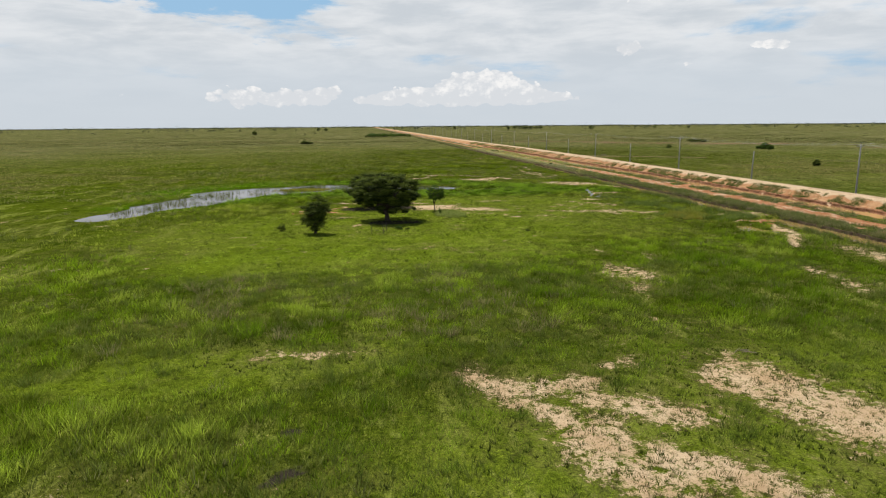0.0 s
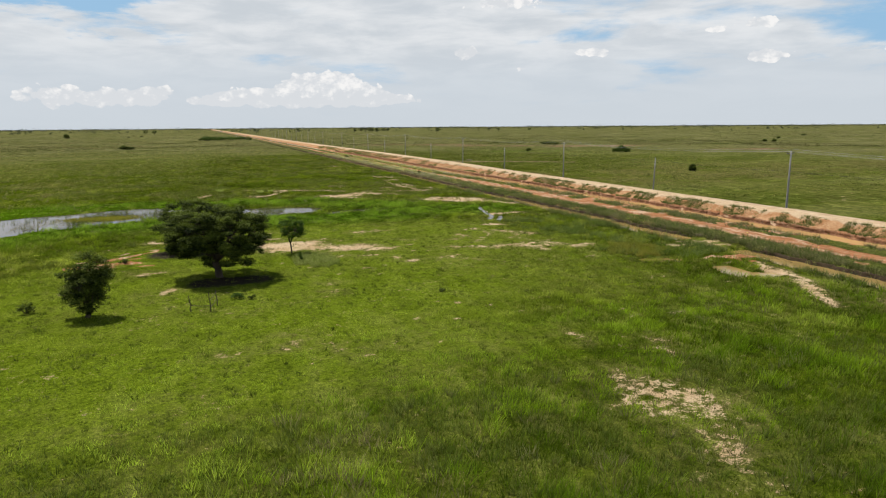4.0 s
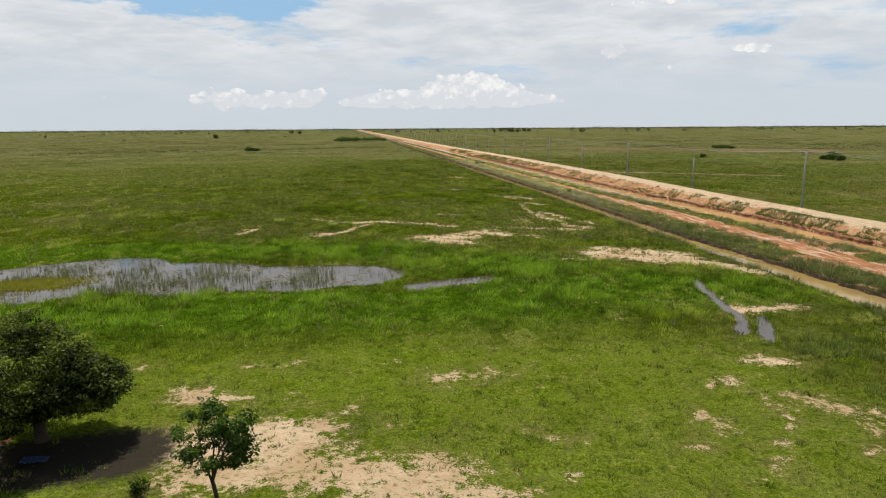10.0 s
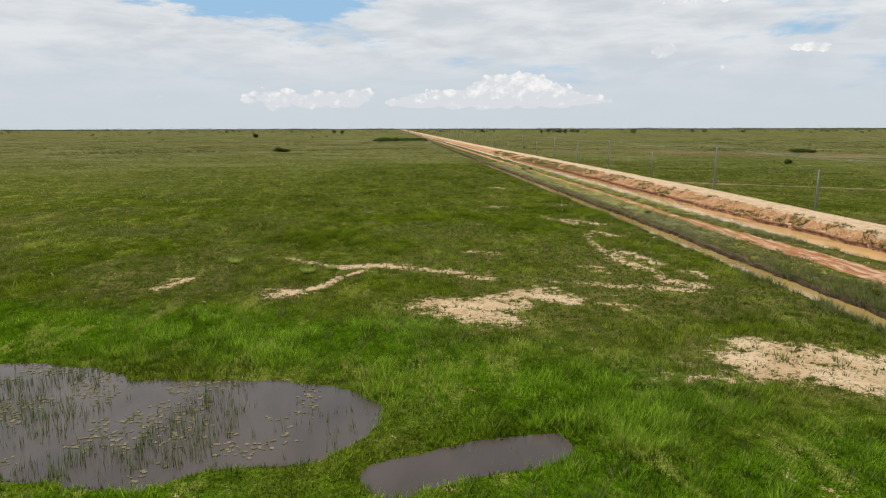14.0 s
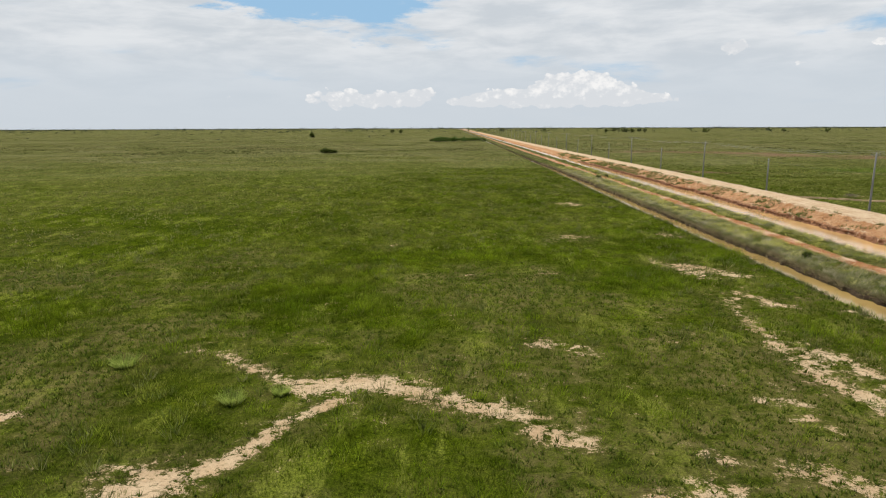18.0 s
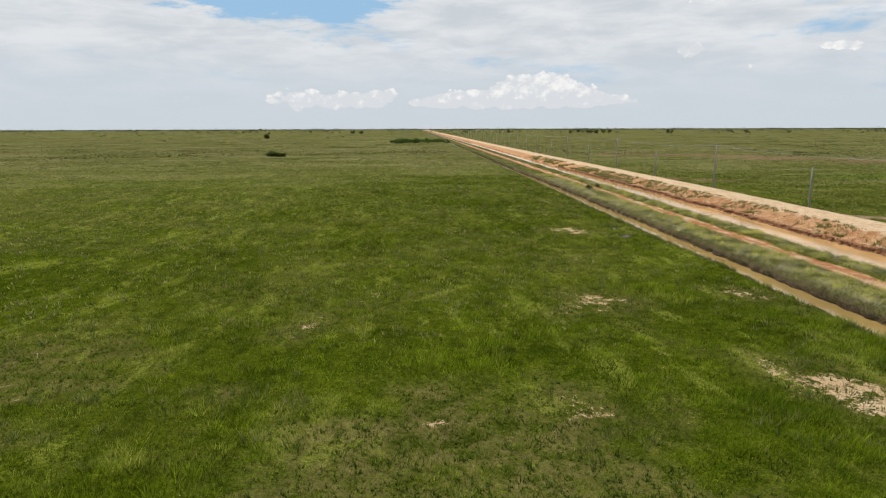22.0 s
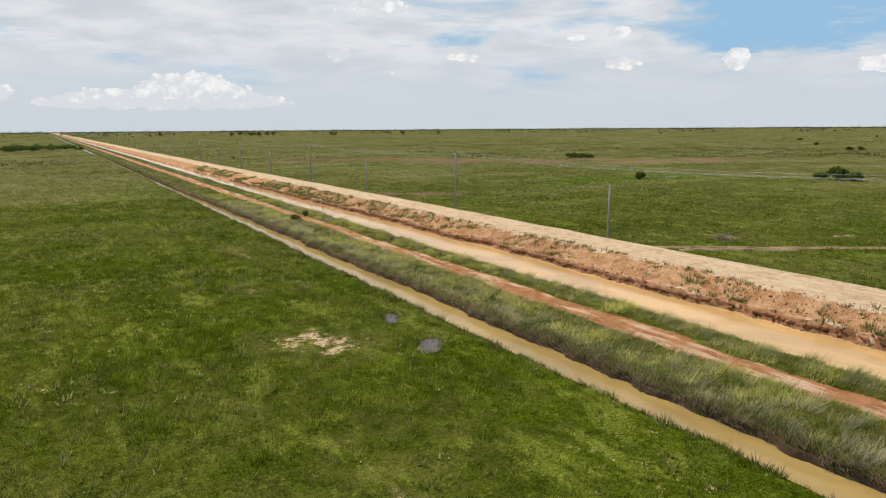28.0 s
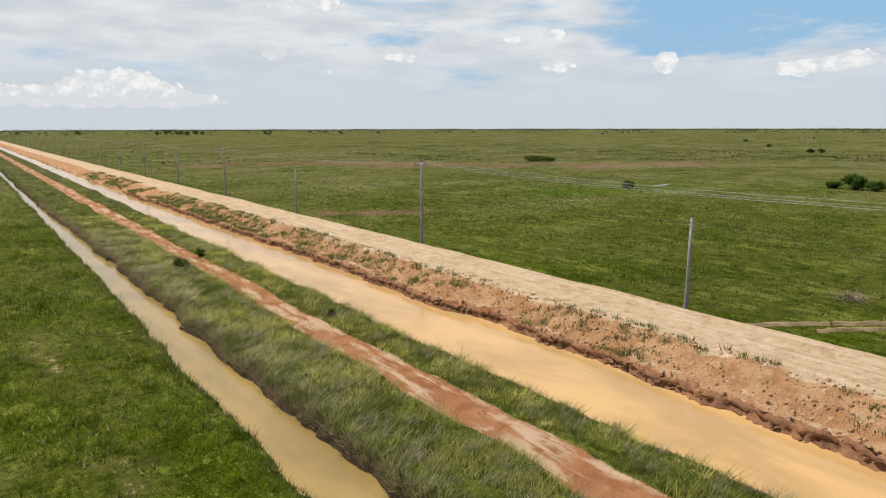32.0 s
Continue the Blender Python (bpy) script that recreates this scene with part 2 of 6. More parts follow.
def ground_material():
    m, nt, bsdf = material("ground_earth_and_grass")
    geo = nt.nodes.new("ShaderNodeNewGeometry").outputs["Position"]
    zone = attribute_node(nt, "zone")
    veg = attribute_node(nt, "veg")
    zs, vs = nt.nodes.new("ShaderNodeSeparateColor"), nt.nodes.new("ShaderNodeSeparateColor")
    nt.links.new(zone.outputs["Color"], zs.inputs[0])
    nt.links.new(veg.outputs["Color"], vs.inputs[0])
    sand, soil, mud_shade = zs.outputs
    lush, lawn, rank = vs.outputs
    sparse = attribute_node(nt, "sparse").outputs["Fac"]
    far_dry_haze = attribute_node(nt, "far_dry_haze").outputs["Fac"]
    streaks = noise_node(nt, geo, 0.11, 5, 0.7, 0.5)
    clump = noise_node(nt, geo, 0.6, 5, 0.65, 0.4)
    huge = noise_node(nt, geo, 0.006, 5, 0.6)
    wide = noise_node(nt, stretch_node(nt, geo, 0.5, 1.0), 0.035, 6, 0.62, 0.6)
    mid = noise_node(nt, geo, 0.22, 5, 0.62, 0.3)
    tuft = noise_node(nt, geo, 1.7, 5, 0.7)
    fine = noise_node(nt, geo, 9.0, 4, 0.7)
    # green of the meadow at several scales
    green = mix_node(nt, smooth_node(nt, mid, 0.35, 0.65), MEADOW, (0.064, 0.080, 0.006))
    green = mix_node(nt, smooth_node(nt, wide, 0.52, 0.68, 0, 0.8), green, (0.082, 0.089, 0.021))
    green = mix_node(nt, smooth_node(nt, wide, 0.48, 0.34, 0, 0.8), green, (0.031, 0.043, 0.004))
    green = mix_node(nt, smooth_node(nt, huge, 0.42, 0.60, 0, 0.45), green, (0.080, 0.080, 0.018))
    green = mix_node(nt, smooth_node(nt, streaks, 0.54, 0.66, 0, 0.6), green, (0.111, 0.107, 0.039))
    green = mix_node(nt, smooth_node(nt, streaks, 0.46, 0.36, 0, 0.55), green, (0.033, 0.041, 0.006))
    # drier growth far off, with distance haze painted into its paler colours
    green = mix_node(nt, math_node(nt, "MULTIPLY", far_dry_haze, smooth_node(nt, wide, 0.35, 0.6, 0.35, 1.0)), green, (0.130, 0.126, 0.054))
    green = mix_node(nt, math_node(nt, "MULTIPLY", far_dry_haze, smooth_node(nt, wide, 0.50, 0.62, 0, 0.8)), green, (0.172, 0.156, 0.078))
    green = mix_node(nt, math_node(nt, "MULTIPLY", far_dry_haze, smooth_node(nt, wide, 0.46, 0.36, 0, 0.7)), green, (0.072, 0.080, 0.026))
    green = mix_node(nt, lush, green, LUSH)
    green = mix_node(nt, math_node(nt, "MULTIPLY", lawn, smooth_node(nt, mid, 0.36, 0.58, 0.8, 1.0)), green, LAWN)
    green = mix_node(nt, math_node(nt, "MULTIPLY", rank, 0.7), green, (0.080, 0.076, 0.036))
    rougher = math_node(nt, "MULTIPLY_ADD", lawn, -0.55, 1.0)
    green = mix_node(nt, math_node(nt, "MULTIPLY", rougher, smooth_node(nt, clump, 0.53, 0.66, 0, 0.5)), green, (0.113, 0.116, 0.018))
    green = mix_node(nt, math_node(nt, "MULTIPLY", rougher, smooth_node(nt, clump, 0.47, 0.36, 0, 0.6)), green, DARK)
    green = mix_node(nt, smooth_node(nt, tuft, 0.55, 0.70, 0, 0.4), green, (0.127, 0.123, 0.028))
    green = mix_node(nt, smooth_node(nt, tuft, 0.47, 0.34, 0, 0.65), green, DARK)
    fleck = noise_node(nt, stretch_node(nt, geo, 1.0, 0.36), 0.26, 6, 0.65, 0.3)
    green = mix_node(nt, math_node(nt, "MULTIPLY", rougher, smooth_node(nt, fleck, 0.54, 0.63, 0, 0.75)), green, (0.165, 0.165, 0.050))
    green = mix_node(nt, math_node(nt, "MULTIPLY", rougher, smooth_node(nt, fleck, 0.45, 0.37, 0, 0.6)), green, (0.028, 0.038, 0.005))
    tussock = noise_node(nt, stretch_node(nt, geo, 1.3, 0.55), 0.85, 5, 0.72, 0.3)
    open_field = smooth_node(nt, far_dry_haze, 0.0, 0.12, 0.25, 1.0)
    green = mix_node(nt, math_node(nt, "MULTIPLY", open_field, smooth_node(nt, tussock, 0.55, 0.65, 0, 0.7)), green, (0.178, 0.180, 0.056))
    green = mix_node(nt, math_node(nt, "MULTIPLY", open_field, smooth_node(nt, tussock, 0.47, 0.37, 0, 0.7)), green, (0.026, 0.036, 0.006))
    speck = noise_node(nt, geo, 4.2, 4, 0.7, 0.2)
    grain = noise_node(nt, geo, 17.0, 4, 0.8)
    # random mottling; its dark side is painted shadow between tufts
    for layer, light, dark in ((speck, 0.5, 0.65), (fine, 0.5, 0.65), (grain, 0.45, 0.6)):
        green = mix_node(nt, smooth_node(nt, layer, 0.51, 0.63, 0, light), green, (1.75, 1.70, 1.75), "MULTIPLY")
        green = mix_node(nt, smooth_node(nt, layer, 0.49, 0.37, 0, dark), green, (0.38, 0.43, 0.42), "MULTIPLY")
    near = math_node(nt, "SUBTRACT", 1.0, far_dry_haze)
    green = mix_node(nt, near, green, (0.96, 1.10, 0.60), "MULTIPLY")
    green = mix_node(nt, attribute_node(nt, "meadow").outputs["Fac"], green, (0.88, 0.89, 0.70), "MULTIPLY")
    thin_soil = mix_node(nt, smooth_node(nt, tuft, 0.36, 0.62), BROWN, (0.175, 0.134, 0.062))
    thin_soil = mix_node(nt, smooth_node(nt, fine, 0.50, 0.38, 0, 0.6), thin_soil, (0.45, 0.48, 0.45), "MULTIPLY")
    green = mix_node(nt, math_node(nt, "MULTIPLY", sparse, smooth_node(nt, clump, 0.36, 0.60, 0.1, 0.62)), green, thin_soil)
    fallow = math_node(nt, "MULTIPLY", attribute_node(nt, "fallow").outputs["Fac"], smooth_node(nt, fleck, 0.35, 0.6, 0.55, 1.0))
    green = mix_node(nt, fallow, green, (0.185, 0.112, 0.072))
    # bare sand: pale, trampled, with a ragged edge
    sand_colour = mix_node(nt, smooth_node(nt, mid, 0.35, 0.65), (0.43, 0.302, 0.170), (0.54, 0.408, 0.256))
    sand_colour = mix_node(nt, smooth_node(nt, tuft, 0.54, 0.68, 0, 0.55), sand_colour, (0.36, 0.25, 0.14))
    sand_colour = mix_node(nt, smooth_node(nt, fine, 0.56, 0.72, 0, 0.5), sand_colour, (0.22, 0.16, 0.075))
    edge = math_node(nt, "ADD", math_node(nt, "MULTIPLY_ADD", math_node(nt, "SUBTRACT", tuft, 0.5), 1.5, sand), math_node(nt, "MULTIPLY_ADD", math_node(nt, "SUBTRACT", clump, 0.5), 1.3, math_node(nt, "MULTIPLY", math_node(nt, "SUBTRACT", fine, 0.5), 1.1)))
    dots = noise_node(nt, geo, 2.6, 3, 0.6, 0.3)
    sand_fac = math_node(nt, "MULTIPLY", smooth_node(nt, edge, 0.42, 0.60), smooth_node(nt, dots, 0.55, 0.63, 1.0, 0.45))
    # red and orange soil of the banks and the road
    streak = noise_node(nt, stretch_node(nt, geo, 1.0, 0.12), 1.3, 6, 0.68, 0.3)
    red = mix_node(nt, smooth_node(nt, clump, 0.35, 0.65), (0.265, 0.110, 0.048), (0.35, 0.170, 0.082))
    red = mix_node(nt, smooth_node(nt, math_node(nt, "MULTIPLY_ADD", streak, 0.6, math_node(nt, "MULTIPLY", mid, 0.4)), 0.485, 0.565, 0, 0.8), red, (0.52, 0.375, 0.25))
    bank_soil = mix_node(nt, smooth_node(nt, clump, 0.36, 0.64), (0.325, 0.165, 0.074), (0.45, 0.27, 0.142))
    bank_soil = mix_node(nt, smooth_node(nt, tuft, 0.54, 0.68, 0, 0.6), bank_soil, (0.52, 0.36, 0.215))
    bank_soil = mix_node(nt, smooth_node(nt, fine, 0.52, 0.66, 0, 0.6), bank_soil, (0.17, 0.080, 0.036))
    soil_colour = mix_node(nt, smooth_node(nt, soil, 0.46, 0.54), red, bank_soil)
    road_colour = mix_node(nt, smooth_node(nt, streak, 0.3, 0.7), (0.43, 0.312, 0.185), (0.53, 0.41, 0.268))
    road_colour = mix_node(nt, smooth_node(nt, mid, 0.58, 0.75, 0, 0.6), road_colour, (0.44, 0.27, 0.145))
    road_colour = mix_node(nt, smooth_node(nt, clump, 0.52, 0.64, 0, 0.7), road_colour, (0.35, 0.225, 0.125))
    road_colour = mix_node(nt, smooth_node(nt, tuft, 0.54, 0.66, 0, 0.5), road_colour, (0.62, 0.48, 0.335))
    road_colour = mix_node(nt, smooth_node(nt, tuft, 0.47, 0.36, 0, 0.5), road_colour, (0.33, 0.205, 0.115))
    rut = noise_node(nt, stretch_node(nt, geo, 1.0, 0.05), 2.2, 5, 0.6, 0.4)
    road_colour = mix_node(nt, smooth_node(nt, rut, 0.54, 0.64, 0, 0.35), road_colour, (0.64, 0.51, 0.37))
    # soil: 0.4 is the red track, 0.6 the bank, 1 the pale road
    bank_fac = smooth_node(nt, math_node(nt, "ADD", soil, math_node(nt, "MULTIPLY", math_node(nt, "SUBTRACT", tuft, 0.5), 0.35)), 0.2, 0.32)
    road_fac = smooth_node(nt, math_node(nt, "ADD", soil, math_node(nt, "MULTIPLY_ADD", math_node(nt, "SUBTRACT", mid, 0.5), 0.4, math_node(nt, "MULTIPLY", math_node(nt, "SUBTRACT", tuft, 0.5), 0.5))), 0.66, 0.88)
    earth = mix_node(nt, road_fac, soil_colour, road_colour)
    mud_shade_fac = smooth_node(nt, math_node(nt, "ADD", mud_shade, math_node(nt, "MULTIPLY", math_node(nt, "SUBTRACT", tuft, 0.5), 0.8)), 0.35, 0.65)
    colour = mix_node(nt, sand_fac, green, sand_colour)
    colour = mix_node(nt, bank_fac, colour, earth)
    # wet earth colour, dark enough to deepen the painted tree shade
    colour = mix_node(nt, mud_shade_fac, colour, (0.038, 0.032, 0.022))
    nt.links.new(colour, bsdf.inputs["Base Color"])
    bsdf.inputs["Roughness"].default_value = 0.92
    bsdf.inputs["Specular IOR Level"].default_value = 0.0
    relief = math_node(nt, "ADD", math_node(nt, "MULTIPLY", tuft, 1.0), math_node(nt, "MULTIPLY_ADD", fine, 0.4, math_node(nt, "MULTIPLY", grain, 0.15)))
    nt.links.new(bump_node(nt, relief, 0.8, 0.28), bsdf.inputs["Normal"])
    return m


def water_material(name, deep, rough, ripple):
    m, nt, bsdf = material(name)
    geo = nt.nodes.new("ShaderNodeNewGeometry").outputs["Position"]
    silt = noise_node(nt, stretch_node(nt, geo, 1.0, 0.35), 0.25, 4, 0.6, 0.4)
    dark = tuple(c * 0.82 for c in deep)
    light = tuple(min(1, c * 1.12) for c in deep)
    nt.links.new(mix_node(nt, smooth_node(nt, silt, 0.35, 0.65), dark, light), bsdf.inputs["Base Color"])
    bsdf.inputs["Roughness"].default_value, bsdf.inputs["IOR"].default_value = rough, 1.33
    wave = noise_node(nt, stretch_node(nt, geo, 1.0, 0.6), 2.6, 3, 0.5)
    nt.links.new(bump_node(nt, wave, ripple, 0.05), bsdf.inputs["Normal"])
    return m


M_GROUND = ground_material()
M_POND = water_material("pond_water", (0.066, 0.052, 0.040), 0.04, 0.012)
M_CANAL = water_material("silty_brown_water", (0.290, 0.196, 0.066), 0.08, 0.05)
M_ORANGE = water_material("muddy_orange_water", (0.50, 0.305, 0.120), 0.10, 0.04)
M_BLADE = blade_material("grass_blades")
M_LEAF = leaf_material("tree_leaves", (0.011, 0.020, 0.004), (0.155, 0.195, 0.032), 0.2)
M_FAR = leaf_material("dull_dark_scrub", (0.024, 0.034, 0.016), (0.056, 0.068, 0.032), 0.1)
M_LEAF_LIGHT = leaf_material("light_leaves", (0.035, 0.070, 0.010), (0.095, 0.150, 0.028), 0.3)
M_PAD = leaf_material("floating_leaves", (0.07, 0.08, 0.02), (0.20, 0.16, 0.10), 0.1)
M_BARK = plain_material("grey_brown_bark", (0.062, 0.050, 0.038), 0.9, grain=5, bump=0.7, dist=0.03)
M_POLE = plain_material("weathered_concrete", (0.27, 0.265, 0.26), 0.85, grain=2, vary=0.2)
M_STEEL = plain_material("galvanised_steel", (0.20, 0.20, 0.21), 0.5, 0.6, grain=8)
M_CERAMIC = plain_material("brown_glazed_ceramic", (0.035, 0.022, 0.016), 0.25, grain=10)
M_WIRE = plain_material("aluminium_wire", (0.30, 0.30, 0.31), 0.5, 0.5, grain=1)
M_CABLE = plain_material("black_cable", (0.02, 0.02, 0.02), 0.6, grain=1)
M_CLOD = plain_material("red_brown_clay", (0.225, 0.112, 0.058), 0.95, grain=3, vary=0.45, bump=0.8, dist=0.05)
M_LUMP = plain_material("orange_brown_earth", (0.35, 0.205, 0.108), 0.95, grain=1.2, vary=0.45, bump=0.5, dist=0.03)
M_WET = plain_material("wet_brown_earth", (0.052, 0.036, 0.020), 0.95, grain=3, vary=0.45, bump=0.7, dist=0.04)
M_BUND = plain_material("dry_tan_earth", (0.27, 0.195, 0.108), 0.95, grain=1.5, vary=0.4, bump=0.6, dist=0.04)
M_DRY = plain_material("bleached_dry_wood", (0.21, 0.17, 0.12), 0.9, grain=8)
M_STICK = plain_material("grey_wood", (0.085, 0.068, 0.052), 0.9, grain=8)
M_TARP = plain_material("faded_blue_plastic", (0.04, 0.07, 0.14), 0.6, grain=3)

# ================= plan =================
# bare sand as strokes: from x, y to x, y, half width
SAND_SOUTH = [(19.99, -2.04, 22.57, -9.68, 3.2), (17.73, -0.76, 20.58, -1.75, 0.7), (3.04, 0.77, 6.77, -6.3, 1), (4.71, -1.69, 10.03, -1.6, 0.8), (9.14, -4.04, 13.78, -7, 1.6), (7.04, -7.52, 9.41, -13.51, 1.8), (10.8, -10.97, 13.96, -14.99, 1.6), (11.52, 0.62, 13.88, 1.8, 0.5), (25.54, 27.28, 26.95, 25.86, 0.8), (25.12, 29.83, 26.13, 29.02, 0.8), (58.9, 54.0, 57.4, 48.0, 0.8), (57.4, 48.0, 51.8, 39.0, 0.9), (58.0, 68.2, 64.6, 66.4, 1.1), (60.6, 69.8, 65.4, 68.6, 0.9)]
SAND_THIN = [(49.9, 264.0, 51.6, 261.1, 0.8), (50.6, 265.5, 51.8, 262.7, 0.7), (48.1, 265.6, 48.5, 262.2, 0.5), (46.6, 266.4, 47.5, 264.7, 0.35), (57.71, 37.13, 56.53, 27.86, 1.6), (21.57, 27.22, 25.77, 24.22, 1), (17.0, 213.5, 17.7, 215.8, 0.4), (17.7, 215.8, 19.0, 218.5, 0.35), (-11.15, 5.61, -4.33, 5.84, 0.7), (22.8, 23.07, 22.49, 19.95, 0.9), (18.45, 19.95, 19.83, 20.05, 0.4), (44.77, 26.27, 43.4, 17.2, 1), (30.46, 36.24, 29.54, 32.99, 0.5), (24.13, 28.6, 26.24, 26.88, 1.4), (23.61, 31.65, 22.02, 28.38, 0.7), (27.6, 79.4, 32.0, 77.8, 0.25), (31.9, 77.6, 35.5, 76.1, 0.7), (35.5, 77.7, 40.5, 77.5, 0.8), (40.1, 77.0, 42.5, 74.8, 1.0), (34.2, 80.8, 41.1, 88.8, 0.15), (40.6, 89.7, 41.6, 86.9, 0.6), (42.8, 88.0, 42.9, 84.3, 0.7), (27.8, 74.0, 28.3, 72.2, 0.4), (28.6, 71.1, 29.3, 70.0, 0.4), (26.6, 73.3, 26.3, 71.5, 0.3), (40.7, 82.5, 43.0, 80.1, 0.4), (35.6, 85.6, 32.4, 84.1, 0.3), (36.37, 76.74, 44.55, 74.79, 0.9), (29.97, 77.83, 36.17, 76.44, 0.4), (29.46, 78.62, 38.37, 75.84, 0.7), (41.77, 77.34, 43.74, 75.89, 1.6), (40.34, 73.98, 40.95, 72.88, 1), (40.51, 89.04, 45.35, 83.64, 1), (41.5, 89.04, 34.23, 80.72, 0.35)]
SAND_TREES = [(3.85, 45, 5.26, 45.31, 0.25), (7.49, 42.67, 8.2, 42.98, 0.25), (8.97, 41.13, 10.07, 41.34, 0.25), (11.43, 42.38, 12.24, 42.18, 0.25), (0.01, 44.84, 0.92, 44.68, 0.3), (4.35, 47.55, 5.46, 47.65, 0.2), (-8.05, 97.61, -5.35, 96.51, 0.8), (-7.92, 76.49, -4.29, 76.33, 0.3), (-5.27, 66.75, -4.16, 67.05, 0.5), (25.38, 40.41, 25.59, 38.88, 0.3), (-8.12, 75.59, -7.31, 75.79, 0.3), (-5.59, 65.96, -4.66, 66.85, 0.6), (10.05, 60.35, 10.55, 60.45, 0.35), (10.94, 63.64, 11.55, 63.84, 0.3)]
RED_EARTH = [(56.6, 58.8, 60.2, 57.6, 1.3), (57.6, 56.4, 59.6, 55.2, 0.9), (-12.57, 85.43, -6.59, 90.37, 0.9), (-14.18, 85.27, -8.85, 86.16, 0.8), (-15.08, 82.02, -8.73, 83.15, 1.1), (-13.37, 80.65, -11.05, 80.92, 0.7), (-8.94, 80.21, -7.42, 80.34, 0.6), (-11.27, 89.16, -7, 91.67, 0.5), (-5.48, 88.68, -2.81, 90.24, 0.6)]
SAND_LAWN = [(45.63, 73.15, 47.84, 73.16, 0.8), (6.57, 88.51, 12.93, 88.52, 2.3), (7.39, 86.37, 13.18, 85.38, 2.2), (13.18, 84.68, 20.17, 83.59, 1.7), (15.79, 82.69, 22.17, 81.31, 1.2), (14.18, 78.21, 16.48, 77.51, 0.4), (17.78, 77.22, 18.78, 77.52, 0.5), (12.57, 79.9, 13.17, 80.21, 0.5), (21.1, 75.07, 21.2, 73.87, 0.5), (22.11, 72.07, 22.91, 72.17, 0.5), (34.68, 88.06, 35.09, 86.06, 0.4), (5.29, 95.91, 6.78, 95.52, 0.5), (20.99, 95.21, 25.43, 95.6, 0.7), (24.36, 86.94, 27.15, 85.66, 0.3)]
SAND_MIDDLE = [(46.84, 133.43, 54.81, 128.93, 3), (54.81, 128.93, 60.11, 122.56, 2), (48.72, 107.17, 54.59, 106.85, 1), (5.1, 95.32, 7.69, 94.14, 0.8), (8.49, 93.35, 9.08, 93.75, 0.5), (8.28, 99.91, 9.27, 100.11, 0.3), (11.25, 100.01, 12.24, 100.02, 0.3), (1.16, 100.21, 1.75, 100.6, 0.3), (37.82, 91.6, 39.71, 91.7, 0.4), (43.43, 95.52, 45.25, 94.36, 1), (39.25, 131.86, 44.58, 129.99, 0.4), (25.33, 149.72, 28.58, 150.69, 0.9), (22.1, 150.67, 25.44, 150.49, 0.4), (28.98, 151.17, 37.05, 155.2, 0.5), (14.88, 167.91, 28.74, 164.41, 0.5), (9.28, 156.85, 12.06, 157.95, 0.5), (-1.36, 161.12, -0.2, 162.97, 0.4)]
WIDE_SAND = [(48.31, 136.67, 56.18, 131.69, 2.2), (58.14, 125.11, 60.12, 120.59, 1.6)]
SAND_FORK = [(9.97, 172.63, 16.06, 167.91, 0.6), (16.29, 166.7, 22.63, 167.44, 1.38), (22.67, 167, 30.36, 162.31, 0.87), (30.54, 160.77, 32.3, 160.1, 0.69), (19.12, 164.87, 13.79, 156.38, 0.69), (13.59, 156, 10.83, 154.75, 1.2), (-0.79, 158.23, 1.38, 163.17, 0.69), (25.63, 150.49, 32.98, 149.18, 2.07), (27.76, 147.44, 30.28, 145.54, 2.76), (30.74, 150.51, 35.09, 152.63, 1.04), (35.39, 152.82, 38.3, 150.82, 2.07), (23.56, 149.24, 25.82, 149.44, 0.69)]
SAND_NORTH = [(32.07, 175.45, 35.3, 174.2, 0.6), (32.16, 175.45, 35, 173.32, 1), (7.72, 173.79, 10.66, 172.63, 0.7)]
SAND_DIAGONAL = [(49.5, 206.6, 50.5, 201.6, 0.57), (51.9, 202.5, 52.6, 196.1, 0.91), (51.7, 189.9, 51.9, 187.4, 0.68), (51.3, 186.8, 49.4, 174.6, 0.57), (49.4, 174.6, 49.6, 170.0, 1.13), (49.6, 170.0, 50.9, 162.4, 1.02), (51.8, 174.2, 53.4, 165.4, 1.02), (51.2, 162.1, 50.5, 157.8, 0.79), (48.5, 154.9, 51.5, 152.7, 1.36), (50.9, 157.8, 53.1, 154.9, 1.13), (54.7, 161.5, 55.6, 158.9, 1.02), (41.7, 156.8, 45.0, 155.7, 0.57), (46.1, 155.7, 47.2, 154.4, 0.45), (41.4, 149.4, 43.6, 148.1, 0.68), (43.2, 151.9, 44.5, 151.6, 0.39), (42.6, 146.2, 43.6, 147.6, 0.34), (52.4, 203.0, 56.0, 197.7, 1.36), (53.3, 190.0, 55.6, 185.0, 0.79), (44.0, 165.4, 46.0, 164.6, 0.68), (44.6, 163.1, 45.7, 161.3, 0.68), (42.0, 157.6, 44.9, 155.7, 1.13), (36.8, 155.7, 38.2, 155.2, 1.02), (38.3, 158.6, 39.1, 158.1, 0.57), (60.0, 185.0, 61.3, 183.1, 0.45), (50.3, 265.4, 50.2, 262.6, 0.84), (51.6, 261.8, 50.4, 260.6, 0.67), (53.2, 263.2, 53.8, 262.2, 0.42)]
